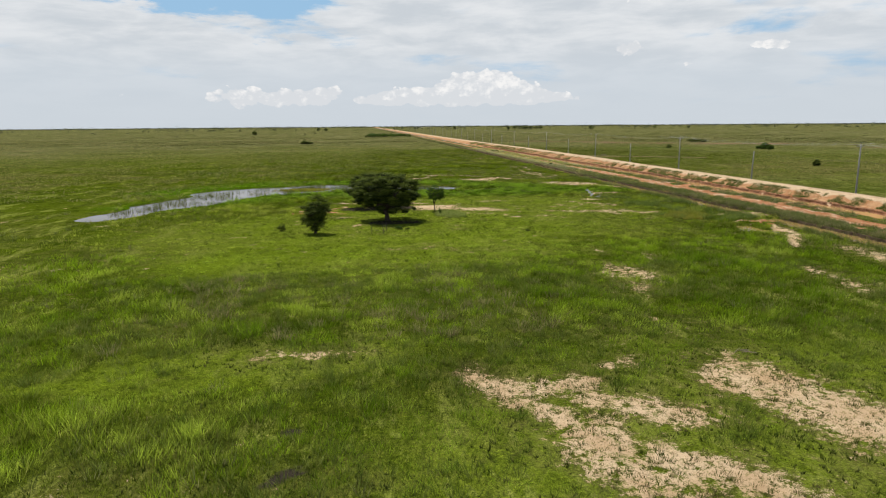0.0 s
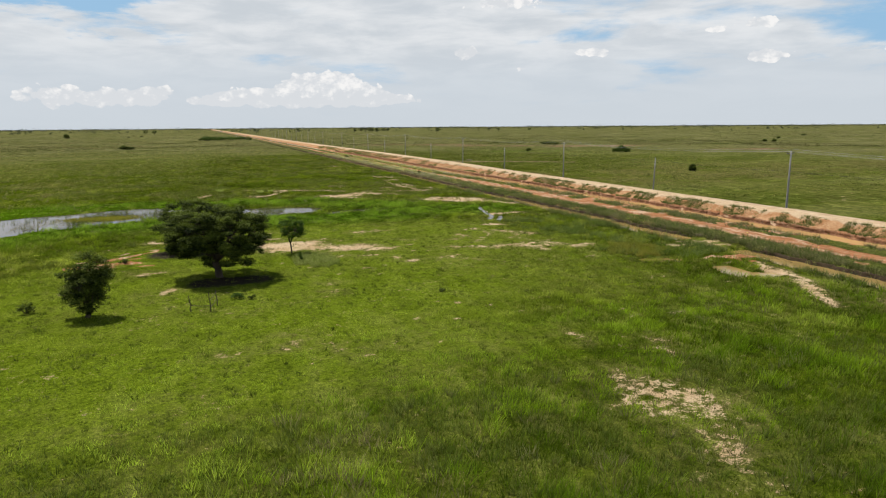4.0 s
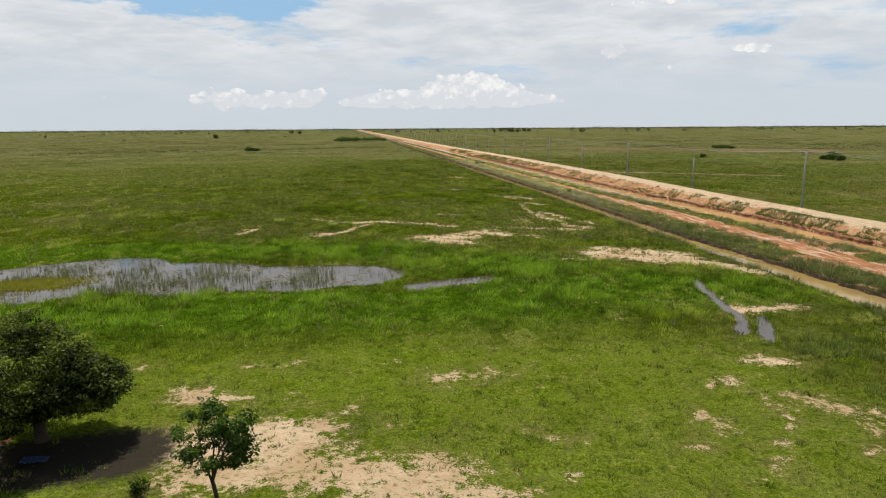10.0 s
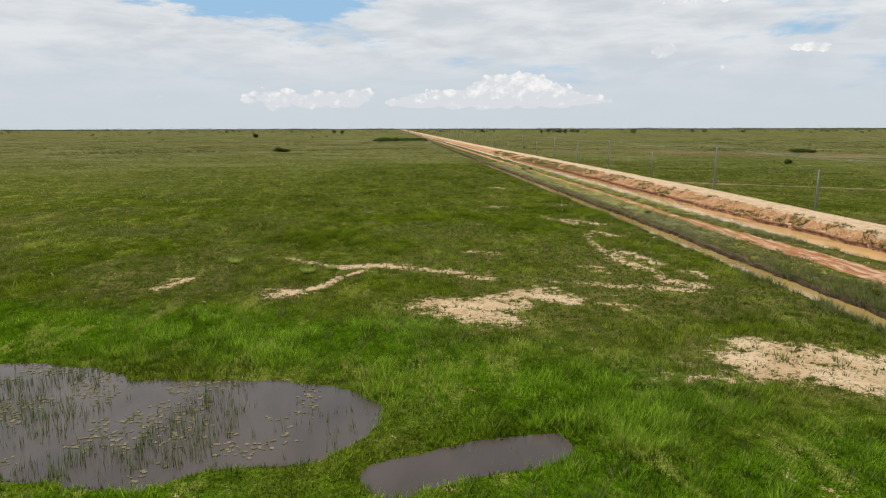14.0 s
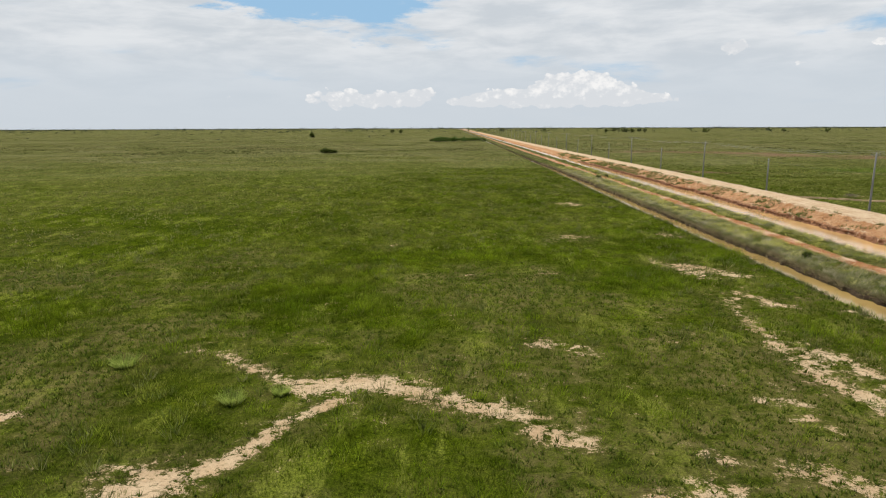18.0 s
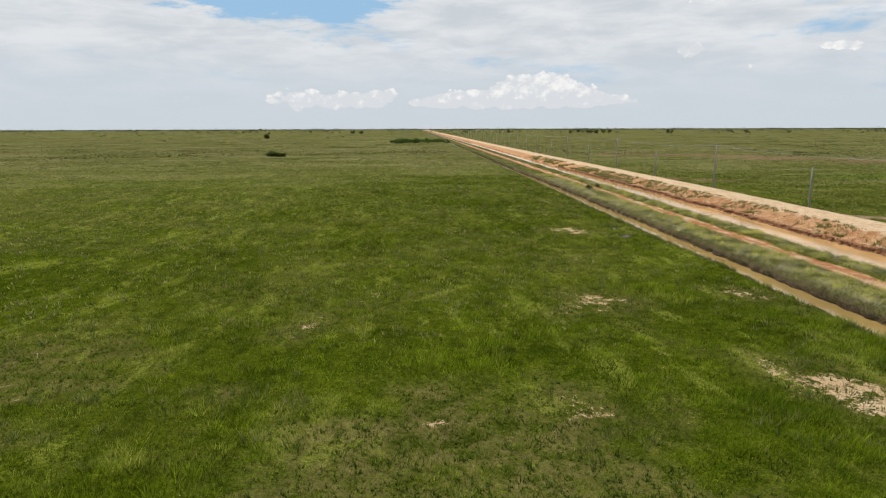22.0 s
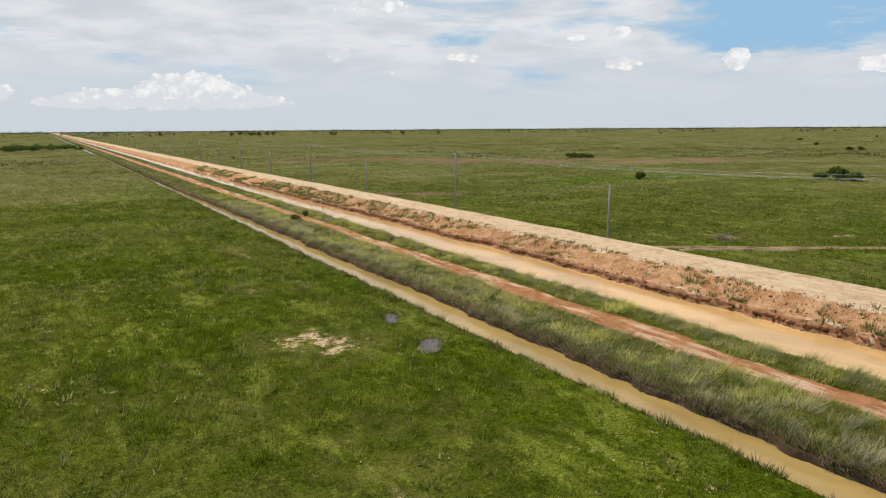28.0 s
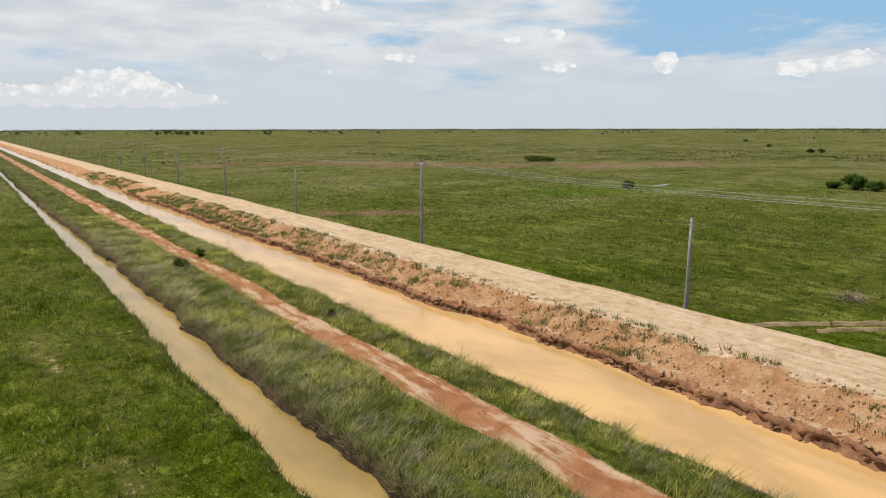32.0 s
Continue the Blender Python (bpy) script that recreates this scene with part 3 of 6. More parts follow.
SAND_CANAL = [(35.03, 199.22, 36.77, 198.64, 0.4), (39.15, 218.73, 43.62, 223.1, 0.7), (56.51, 224.75, 58.55, 223.28, 0.5), (35.23, 201.16, 36.19, 199.03, 0.5), (27.46, 197.87, 28.53, 197.97, 0.5), (42.16, 224.66, 43.41, 220.66, 1.2), (44.79, 223.1, 45.95, 221.44, 0.7), (56.9, 225.62, 58.45, 222.89, 0.7), (46.61, 266.02, 47.69, 263.4, 0.5), (45.7, 242.74, 45.34, 240.66, 0.25), (50.65, 284.57, 49.9, 280.58, 0.2), (54.94, 283.86, 54.96, 280.17, 0.2), (53.76, 309.62, 54.58, 297.95, 0.2)]
POND = [(-49.1, 82.95, -42.06, 100.6, 4), (-42.06, 100.6, -34.12, 116.28, 7), (-32.66, 123.6, -13.37, 131.76, 10), (-13.37, 131.76, -1.08, 129.16, 8), (-1.07, 128.18, 10.83, 127.34, 6.2), (10.83, 127.34, 15.77, 127.34, 5.4)]
POOLS = [(22.18, 120.66, 29.91, 123.22, 1.5), (54.4, 54.6, 53.6, 52.2, 1.5), (54.8, 51.4, 56.6, 50.6, 1.1), (49.2, 62.4, 52.6, 60.8, 0.9), (51.43, 118.39, 49.74, 110.7, 0.34), (49.74, 110.7, 46.07, 101.26, 0.26), (49.42, 104.7, 46.88, 98.96, 0.34)]
FIELD_POOLS = [(181.63, 371.16, 185.55, 370.17, 0.9), (190.61, 369.28, 193.62, 368.37, 0.7), (199.61, 365.49, 206.56, 361.61, 0.9), (184.73, 361.46, 186.7, 360.5, 0.8), (237.78, 462.51, 244.65, 457.62, 0.7)]
LAWN_AREA = [(6.14, -12.03, 25.92, -3.84, 9), (25.92, -3.84, 34.45, -4.27, 8), (-25.49, 1.76, -3.65, 7.12, 3), (-15.57, 60.64, 26.99, 64.61, 19), (1.06, 82.69, 37.07, 76.74, 14), (-1.61, 42.29, 16.68, 46.2, 11), (5.65, 97.16, 35.34, 93.26, 9), (-19.35, 39.59, 0.41, 42.3, 9)]
LUSH_AREA = [(-44.1, 98.75, -19.12, 116.67, 9), (-19.11, 114.67, 31.54, 113.38, 8), (31.57, 117.44, 53.19, 115.14, 7), (-18.31, 146.65, 21.1, 141.09, 7), (21.64, 137.16, 37.49, 127.34, 6), (-46.99, 126.18, -28.86, 144.59, 9)]
PUDDLES = [(58.3, 267.5, 57.6, 266.2, 0.6), (57.8, 259.8, 56.8, 258.1, 0.8)]
# last two rows: bare earth under the trees, darkened for their shade
MUD_SHADE_AREA = [(-8.07, -6.05, -7.48, -5.95, 0.6), (-8.29, -10.87, -7.11, -9.88, 0.6), (-4.97, 87.28, 3.9, 88.12, 3.1), (-0.85, 68.96, 3.89, 69.01, 2.3)]
DEEP_GREEN = [(-6.73, 172.03, 12.87, 239.31, 15), (35, 250.53, 50.97, 299.52, 12), (61.08, 119.03, 61.46, 39.7, 6)]
BUND = [(98.16, 278.95, 150.4, 243.53, 0.14), (102.54, 274.05, 115.1, 265.8, 0.11)]
BROWN_FIELD = [(145.78, 539.38, 236.8, 463.49, 13), (236.8, 463.49, 297.17, 407.78, 11), (104.45, 359.65, 117.13, 354.71, 5), (297.07, 329.54, 334.17, 317.01, 6)]
MARSH = [(165.97, 363.35, 205.58, 359.64, 11)]
FIELD_SAND = [(155.18, 349.66, 165.91, 344.72, 0.8), (115.15, 277.44, 118.13, 276.32, 0.7), (129.5, 269.58, 132.02, 268.64, 0.6)]


def hash_grid(ix, iy, seed):
    h = (ix.astype(np.int64) * 374761393 + iy.astype(np.int64) * 668265263 + seed * 974711) & 0x7FFFFFFF
    h = ((h ^ (h >> 13)) * 1274126177) & 0x7FFFFFFF
    return ((h ^ (h >> 16)) & 0xFFFF) / 65535.0


def value_noise(x, y, size, seed):
    x, y = np.asarray(x, float) / size, np.asarray(y, float) / size
    ix, iy = np.floor(x), np.floor(y)
    u, v = x - ix, y - iy
    u, v = u * u * (3 - 2 * u), v * v * (3 - 2 * v)
    a, b = hash_grid(ix, iy, seed), hash_grid(ix + 1, iy, seed)
    c, e = hash_grid(ix, iy + 1, seed), hash_grid(ix + 1, iy + 1, seed)
    return (a * (1 - u) + b * u) * (1 - v) + (c * (1 - u) + e * u) * v


def fbm(x, y, size, seed, octaves=4):
    total, amp, norm = 0.0, 1.0, 0.0
    for k in range(octaves):
        total = total + amp * value_noise(x, y, size / 2 ** k, seed + 17 * k)
        norm, amp = norm + amp, amp * 0.55
    return total / norm


def step(v, lo, hi):
    t = np.clip((v - lo) / (hi - lo), 0, 1)
    return t * t * (3 - 2 * t)


def strokes(x, y, rows, soft=0.6, floor_soft=0.35):
    """1 inside the strokes, falling to 0 over a soft rim."""
    best = np.zeros_like(x)
    for x0, y0, x1, y1, w in rows:
        rim = w * soft + floor_soft
        reach = w + rim
        near = (x > min(x0, x1) - reach) & (x < max(x0, x1) + reach) & (y > min(y0, y1) - reach) & (y < max(y0, y1) + reach)
        if not near.any():
            continue
        px, py = x[near], y[near]
        dx, dy = x1 - x0, y1 - y0
        t = np.clip(((px - x0) * dx + (py - y0) * dy) / max(dx * dx + dy * dy, 1e-6), 0, 1)
        dist = np.hypot(px - x0 - t * dx, py - y0 - t * dy)
        best[near] = np.maximum(best[near], 1 - np.clip((dist - w + rim * 0.5) / rim, 0, 1))
    return best


SAND = WIDE_SAND + SAND_TREES + SAND_LAWN + SAND_MIDDLE + SAND_FORK
FAINT_SAND = SAND_THIN + SAND_NORTH + SAND_CANAL + FIELD_SAND


def sand_at(x, y):
    """Highest along the middle of each stroke, falling off to the sides."""
    wx, wy = (fbm(x, y, 3.0, 5) - 0.5) * 2.2, (fbm(x, y, 3.0, 6) - 0.5) * 2.2
    return np.maximum(np.maximum(0.80 * strokes(x + wx, y + wy, SAND, 1.5, 0.5), np.maximum(0.62 * strokes(x + wx, y + wy, FAINT_SAND, 1.8, 0.6), np.maximum(0.74 * strokes(x + wx, y + wy, SAND_SOUTH, 1.5, 0.5), 0.66 * strokes(x + wx, y + wy, SAND_DIAGONAL, 1.5, 0.5)))), np.maximum(0.16 * step(fbm(x, y, 14, 7), 0.5, 0.68), 0.5 * step(fbm(x, y, 1.1, 130, 2) + 0.35 * fbm(x, y, 9, 131), 0.98, 1.06) * step(y, 15, 40) * (1 - step(y, 105, 130)) * (1 - strokes(x, y, MUD_SHADE_AREA, 1.0, 1.5))))


def sparse_at(x, y):
    """Where the sward is thin and brown earth shows."""
    round_sand = strokes(x, y, [(a, b, c, d, w * 1.6 + 1.0) for a, b, c, d, w in SAND + SAND_SOUTH + SAND_DIAGONAL + FAINT_SAND], 1.2, 1.0)
    north = 0.35 + 0.65 * step(y, 135, 150) * (1 - step(y, 198, 225))
    bald = 0.9 * step(fbm(x, y, 15, 12) + 0.12 * step(x, 22, 40) * (1 - step(y, 195, 215)) + 0.5 * (fbm(x, y, 2.5, 55) - 0.5), 0.40, 0.70) * north * (1 - strokes(x, y, LUSH_AREA, 0.9, 1.0))
    return np.clip(np.maximum(round_sand * 0.75, bald), 0, 1)


def pond_at(x, y):
    wob = (fbm(x, y, 5.0, 3) - 0.5) * 3.0
    wob2 = (fbm(x, y, 5.0, 8) - 0.5) * 3.0
    return np.maximum(strokes(x + wob, y + wob2, POND, 0.0, 1.4), strokes(x + wob * 0.5, y + wob2 * 0.5, POOLS + PUDDLES + FIELD_POOLS, 0.0, 0.9))


# the lines of the works, all along y: canal, berm, track, canal, bank, road
CANAL_LEFT, CANAL_RIGHT = 61.6, 64.1
TRACK_LEFT, TRACK_RIGHT = 70.5, 73.2
CUT_LEFT, CUT_RIGHT = 77.3, 84.5
ROAD_LEFT, ROAD_RIGHT = 88.2, 95.2
ROAD_TOP = 1.55
WATER_LEVEL = -0.28


def edges(y):
    """The wavering edges of the works at y."""
    zero = np.zeros_like(y)
    e = {
        "c0": CANAL_LEFT + 0.4 * step(y, 320, 430) + (fbm(y, zero, 9, 21) - 0.5) * 1.0 + (value_noise(y, zero, 1.4, 22) - 0.5) * 0.35,
        "c1": CANAL_RIGHT - 0.9 * step(y, 320, 430) + 1.1 * step(-y, -140, -110) + (fbm(y, zero, 8, 23) - 0.5) * 1.0 + (value_noise(y, zero, 1.1, 24) - 0.5) * 0.4,
        "t0": TRACK_LEFT + 1.5 * step(-y, -200, -140) + (fbm(y, zero, 7, 25) - 0.5) * 1.2,
        "t1": TRACK_RIGHT + 3.6 * step(-y, -210, -150) + (fbm(y, zero, 6, 26) - 0.5) * 1.0,
        "w0": CUT_LEFT + 0.9 * step(y, 330, 430) + 4.2 * step(-y, -225, -130) + (fbm(y, zero, 12, 27) - 0.5) * 1.3 + (value_noise(y, zero, 1.6, 28) - 0.5) * 0.4,
        "w1": CUT_RIGHT + 1.0 * step(-y, -230, -150) - 1.5 * step(y, 320, 430) + (fbm(y, zero, 10, 29) - 0.5) * 1.6 + (value_noise(y, zero, 1.9, 30) - 0.5) * 0.7,
        "r0": ROAD_LEFT - 0.5 * step(-y, -230, -150) + (fbm(y, zero, 11, 31) - 0.5) * 1.0,
        "r1": ROAD_RIGHT - 1.6 * step(-y, -235, -180) + (fbm(y, zero, 9, 32) - 0.5) * 0.9,
    }
    return e


def canal_open(y):
    """1 where the narrow canal holds water; an earth crossing dams it."""
    return np.maximum(step(y, 70.5, 75), 1 - step(y, 61.5, 64.5))


def height_at(x, y):
    """The height of the ground."""
    z = (fbm(x, y, 30, 41) - 0.5) * 0.25 + (fbm(x, y, 3.2, 42, 3) - 0.5) * 0.16
    e = edges(y)
    open_canal = canal_open(y)
    # left canal
    cut = step(x, e["c0"] - 0.5, e["c0"] + 0.15) * (1 - step(x, e["c1"] - 0.2, e["c1"] + 0.35)) * open_canal
    z = z * (1 - cut) - 0.75 * cut
    # berm between the canals
    berm = step(x, e["c1"] + 0.05, e["c1"] + 0.7) * (1 - step(x, e["w0"] - 1.3, e["w0"]))
    z = z + berm * (0.36 - 0.26 * step(-y, -230, -150) + (fbm(x, y, 2.5, 43, 3) - 0.5) * 0.3 - 0.18 * step(x, e["t0"] - 0.3, e["t0"] + 0.3) * (1 - step(x, e["t1"] - 0.3, e["t1"] + 0.3)))
    # orange canal
    cut2 = step(x, e["w0"] - 0.9, e["w0"] + 0.3) * (1 - step(x, e["w1"] - 0.05, e["w1"] + 0.12))
    z = z * (1 - cut2) - 0.75 * cut2
    # broken bank, slope and road on its dam
    lip = step(x, e["w1"] + 0.02, e["w1"] + 0.16)
    crest = np.interp(y, [330, 480, 700], [ROAD_TOP, 1.1, 0.75])
    dam = 0.42 * lip + (crest - 0.42) * step(x, e["w1"] + 0.4, e["r0"] + 0.5)
    down = step(x, e["r1"], e["r1"] + 3.2)
    rough = (fbm(x, y, 1.5, 44, 3) - 0.5) * 0.75 * lip * (1 - step(x, e["r0"] - 0.4, e["r0"] + 0.5))
    rut = -0.07 * np.exp(-((x - e["r0"] - 2.2) / 0.5) ** 2) - 0.07 * np.exp(-((x - e["r0"] - 4.3) / 0.5) ** 2)
    z = np.where(x > e["w1"], z * (1 - lip * (1 - down)) + (dam + rough + rut * lip) * (1 - down), z)
    z = z - pond_at(x, y) * 0.55
    z = z + 0.6 * strokes(x, y, RED_EARTH[:2], 0.9, 0.3) * fbm(x, y, 1.6, 46)
    far = step(np.hypot(x, y), 900, 2500)
    return z * (1 - far) + far * np.where((x > e["c0"]) & (x < e["r1"] + 3), z, 0)


def zones_at(x, y):
    """sand, soil, mud and lush, lawn, rank at every place."""
    e = edges(y)
    ragged = (fbm(x, y, 6, 51) - 0.5)
    sand = np.maximum(sand_at(x, y), 0.0)
    soil = np.zeros_like(x)
    track = step(x, e["t0"] - 0.25, e["t0"] + 0.25) * (1 - step(x, e["t1"] - 0.25, e["t1"] + 0.25))
    soil = np.maximum(soil, 0.42 * track)
    bank = step(x, e["w1"] - 0.15, e["w1"] + 0.05) * (1 - step(x, e["r1"] + 1.2, e["r1"] + 2.2))
    soil = np.maximum(soil, 0.6 * bank)
    road = step(x + 1.6 * (fbm(x, y, 2.0, 50) - 0.5), e["r0"] - 1.9, e["r0"] + 0.6) * (1 - step(x, e["r1"] + 0.2, e["r1"] + 1.0))
    soil = np.maximum(soil, 1.0 * road)
    ledge = step(x, e["w1"] + 0.2, e["w1"] + 0.5) * (1 - step(x, e["w1"] + 0.9, e["w1"] + 1.7)) * step(y, 150, 190)
    soil = np.maximum(soil, (0.6 + 0.22 * step(fbm(x, y, 3.0, 49), 0.42, 0.6)) * ledge)
    ditch = step(x, e["w0"] - 3.6 * step(-y, -225, -130) - 0.6, e["w0"] + 0.2) * (1 - step(x, e["w1"] - 0.2, e["w1"])) * step(-y, -240, -150)
    soil = np.maximum(soil, 0.40 * ditch * (fbm(x, y, 4, 53) > 0.56))
    soil = np.maximum(soil, 0.42 * step(fbm(x, y, 5, 73), 0.55, 0.6) * (x > e["c1"] + 0.6) * (x < e["w0"]) * step(-y, -190, -120))
    red = strokes(x, y, RED_EARTH, 1.0, 0.5)
    red = red + (fbm(x, y, 2.0, 55) - 0.5) * 2.0 * step(red, 0.02, 0.3)
    soil = np.maximum(soil, 0.40 * step(red, 0.35, 0.6))
    mud_shade = strokes(x, y, MUD_SHADE_AREA, 0.8, 0.6) * 0.8
    shore = np.clip(1 - np.abs(x - e["c1"] - 0.15) / 0.5, 0, 1) * canal_open(y)
    lip = np.clip(1 - np.abs(x - e["w1"] - 0.12) / 0.32, 0, 1)
    mud_shade = np.maximum(mud_shade, shore * 0.9)
    soil = np.where(lip > 0.3, 0.42, soil)
    mud_shade = np.maximum(mud_shade, np.maximum(pond_at(x, y) * 0.9, strokes(x, y, PUDDLES, 0.6, 0.4)))
    lush = strokes(x + ragged * 10, y + ragged * 8, LUSH_AREA, 0.9, 1.0)
    lush = np.maximum(lush, 0.8 * strokes(x + ragged * 10, y, MARSH, 0.8, 1.0))
    lawn = strokes(x + ragged * 12, y - ragged * 10, LAWN_AREA, 0.8, 1.0) * (1 - lush * 0.6)
    lawn = lawn * (1 - 0.55 * step(x - 25 - 0.68 * (y - 48) + ragged * 14, -12, 8) * step(y, 38, 46) * (1 - step(y, 78, 92)))
    rank = step(x, e["c1"], e["c1"] + 0.8) * (1 - step(x, e["w0"] - 0.5, e["w0"]))
    rank = np.maximum(rank, step(x, e["w0"] - 0.5, e["w0"]) * (1 - step(x, e["r1"] + 2.5, e["r1"] + 4)))
    return sand, soil, mud_shade, lush, lawn, rank


def spread(lo, hi, fine_lo, fine_hi, fine, growth):
    """Grid lines: fine between two places, ever wider outside them."""
    a = list(np.arange(fine_lo, fine_hi + 1e-6, fine))
    stepw, p = fine, fine_hi
    while p < hi:
        stepw *= growth
        p += stepw
        a.append(min(p, hi))
    stepw, p = fine, fine_lo
    while p > lo:
        stepw *= growth
        p -= stepw
        a.insert(0, max(p, lo))
    return np.array(a)


class Soup:
    """Gathers vertices and faces for one mesh."""

    def __init__(self):
        self.v, self.f, self.tint = [], [], []

    def add(self, verts, faces, tint=0.5):
        k = len(self.v)
        self.v.extend(tuple(p) for p in verts)
        self.f.extend(tuple(i + k for i in f) for f in faces)
        self.tint.extend([tint] * len(verts))

    def tube(self, points, radii, sides=6, cap=True):
        k = len(self.v)
        pts = [Vector(p) for p in points]
        for i, (p, r) in enumerate(zip(pts, radii)):
            ahead = (pts[min(i + 1, len(pts) - 1)] - pts[max(i - 1, 0)]).normalized()
            side = ahead.cross(Vector((0.13, 0.31, 0.94))).normalized()
            up = side.cross(ahead)
            for s in range(sides):
                a = 2 * math.pi * s / sides
                self.v.append(tuple(p + (side * math.cos(a) + up * math.sin(a)) * r))
                self.tint.append(0.5)
        for i in range(len(pts) - 1):
            for s in range(sides):
                a, b = k + i * sides + s, k + i * sides + (s + 1) % sides
                self.f.append((a, b, b + sides, a + sides))
        if cap:
            self.f.append(tuple(k + s for s in range(sides))[::-1])
            self.f.append(tuple(k + (len(pts) - 1) * sides + s for s in range(sides)))

    def box(self, centre, size, bevel=0.0):
        bm = bmesh.new()
        bmesh.ops.create_cube(bm, size=1.0)
        for v in bm.verts:
            v.co = Vector(centre) + Vector((v.co.x * size[0], v.co.y * size[1], v.co.z * size[2]))
        if bevel:
            bmesh.ops.bevel(bm, geom=list(bm.edges), offset=bevel, segments=1, affect="EDGES")
        bm.verts.ensure_lookup_table()
        bm.verts.index_update()
        self.add([v.co for v in bm.verts], [[v.index for v in f.verts] for f in bm.faces])
        bm.free()

    def mesh(self, name, mat, smooth=False):
        me = bpy.data.meshes.new(name)
        me.from_pydata(self.v, [], self.f)
        me.materials.append(mat)
        if smooth:
            me.polygons.foreach_set("use_smooth", [True] * len(me.polygons))
        at = me.attributes.new("tint", "FLOAT", "POINT")
        at.data.foreach_set("value", self.tint)
        return me


def part(name, soup, mat, parent, label="", smooth=False):
    ob = new(name, soup.mesh(name, mat, smooth))
    ob.parent = parent
    return tagged(ob, label)


def array_mesh(name, verts, corners, mat, sides, colour=None, colour_name="blade", tint=None):
    """A mesh from numpy arrays; every face has the same number of sides."""
    me = bpy.data.meshes.new(name)
    n, m = len(verts), len(corners) // sides
    me.vertices.add(n)
    me.vertices.foreach_set("co", np.ascontiguousarray(verts, dtype=np.float32).ravel())
    me.loops.add(len(corners))
    me.loops.foreach_set("vertex_index", np.ascontiguousarray(corners, dtype=np.int32))
    me.polygons.add(m)
    me.polygons.foreach_set("loop_start", np.arange(0, m * sides, sides, dtype=np.int32))
    me.update(calc_edges=True)
    if colour is not None:
        at = me.attributes.new(colour_name, "FLOAT_COLOR", "POINT")
        rgba = np.ones((n, 4), dtype=np.float32)
        rgba[:, :3] = colour
        at.data.foreach_set("color", rgba.ravel())
    if tint is not None:
        at = me.attributes.new("tint", "FLOAT", "POINT")
        at.data.foreach_set("value", np.ascontiguousarray(tint, dtype=np.float32))
    me.materials.append(mat)
    return me


# ================= ground =================
def build_ground():
    gx = np.concatenate([spread(-4900, -62, -62, -62, 1.2, 1.12)[:-1], np.arange(-62, 58.5, 0.85), np.arange(58.5, 98.5, 0.36), np.arange(98.5, 132, 1.2), spread(132, 4900, 132, 132, 1.3, 1.10)])
    gy = np.concatenate([spread(-900, -30, -30, -30, 1.0, 1.25)[:-1], np.arange(-30, 345, 0.9), spread(345, 4900, 345, 345, 0.9, 1.045)])
    gx, gy = np.unique(gx), np.unique(gy)
    x, y = np.meshgrid(gx, gy)
    nx, ny = len(gx), len(gy)
    x, y = x.ravel(), y.ravel()
    z = height_at(x, y)
    i = (np.arange(ny - 1)[:, None] * nx + np.arange(nx - 1)[None, :]).ravel()
    corners = np.stack([i, i + 1, i + 1 + nx, i + nx], 1).ravel()
    sand, soil, mud_shade, lush, lawn, rank = zones_at(x, y)
    me = array_mesh("ground", np.stack([x, y, z], 1), corners, M_GROUND, 4, np.stack([sand, soil, mud_shade], 1), "zone")
    at = me.attributes.new("veg", "FLOAT_COLOR", "POINT")
    rgba = np.ones((len(x), 4), dtype=np.float32)
    rgba[:, 0], rgba[:, 1], rgba[:, 2] = lush, lawn, rank
    at.data.foreach_set("color", rgba.ravel())
    # grows with distance from the site, for dry tone and painted haze
    at = me.attributes.new("far_dry_haze", "FLOAT", "POINT")
    at.data.foreach_set("value", np.ascontiguousarray(np.maximum(0.95 * step(np.hypot(x - 20, y - 130), 80, 400), 0.35 * step(x, 97, 106)), dtype=np.float32))
    wob = (fbm(x, y, 25, 13) - 0.5) * 45
    at = me.attributes.new("fallow", "FLOAT", "POINT")
    at.data.foreach_set("value", np.ascontiguousarray(strokes(x + wob, y + wob, BROWN_FIELD, 0.7, 1.0), dtype=np.float32))
    at = me.attributes.new("meadow", "FLOAT", "POINT")
    at.data.foreach_set("value", np.ascontiguousarray(step(y, 125, 165) * (1 - step(np.hypot(x - 20, y - 130), 110, 300)), dtype=np.float32))
    at = me.attributes.new("sparse", "FLOAT", "POINT")
    at.data.foreach_set("value", np.ascontiguousarray(sparse_at(x, y), dtype=np.float32))
    me.polygons.foreach_set("use_smooth", np.ones(len(me.polygons), dtype=bool))
    tagged(new("ground", me), "green grassy plain with bare sand, red dirt track and earth dam road", "ground", kind="structure")


def water_sheet(name, x0, x1, y0, y1, z, mat, label, n=1):
    s = Soup()
    ys = np.linspace(y0, y1, n + 1)
    s.add([(x, yy, z) for yy in ys for x in (x0, x1)], [(2 * i, 2 * i + 1, 2 * i + 3, 2 * i + 2) for i in range(n)])
    tagged(new(name, s.mesh(name, mat)), label, "water", kind="structure")


build_ground()
water_sheet("water_pond", -60, 33, 78, 150, -0.16, M_POND, "shallow grey-brown pond with reeds in the grass")
water_sheet("water_field_pool", 150, 275, 340, 480, -0.2, M_POND, "small marsh pools in the far meadow")
water_sheet("water_canal", 60.3, 66.8, -40, 4800, WATER_LEVEL, M_CANAL, "narrow silty brown canal along the meadow")
water_sheet("water_pool", 47, 59, 48, 66, -0.2, M_CANAL, "shallow muddy pool at the end of the canal")
water_sheet("water_marsh", 42, 54, 97, 121, -0.16, M_POND, "narrow grey rills of water in wet grass")
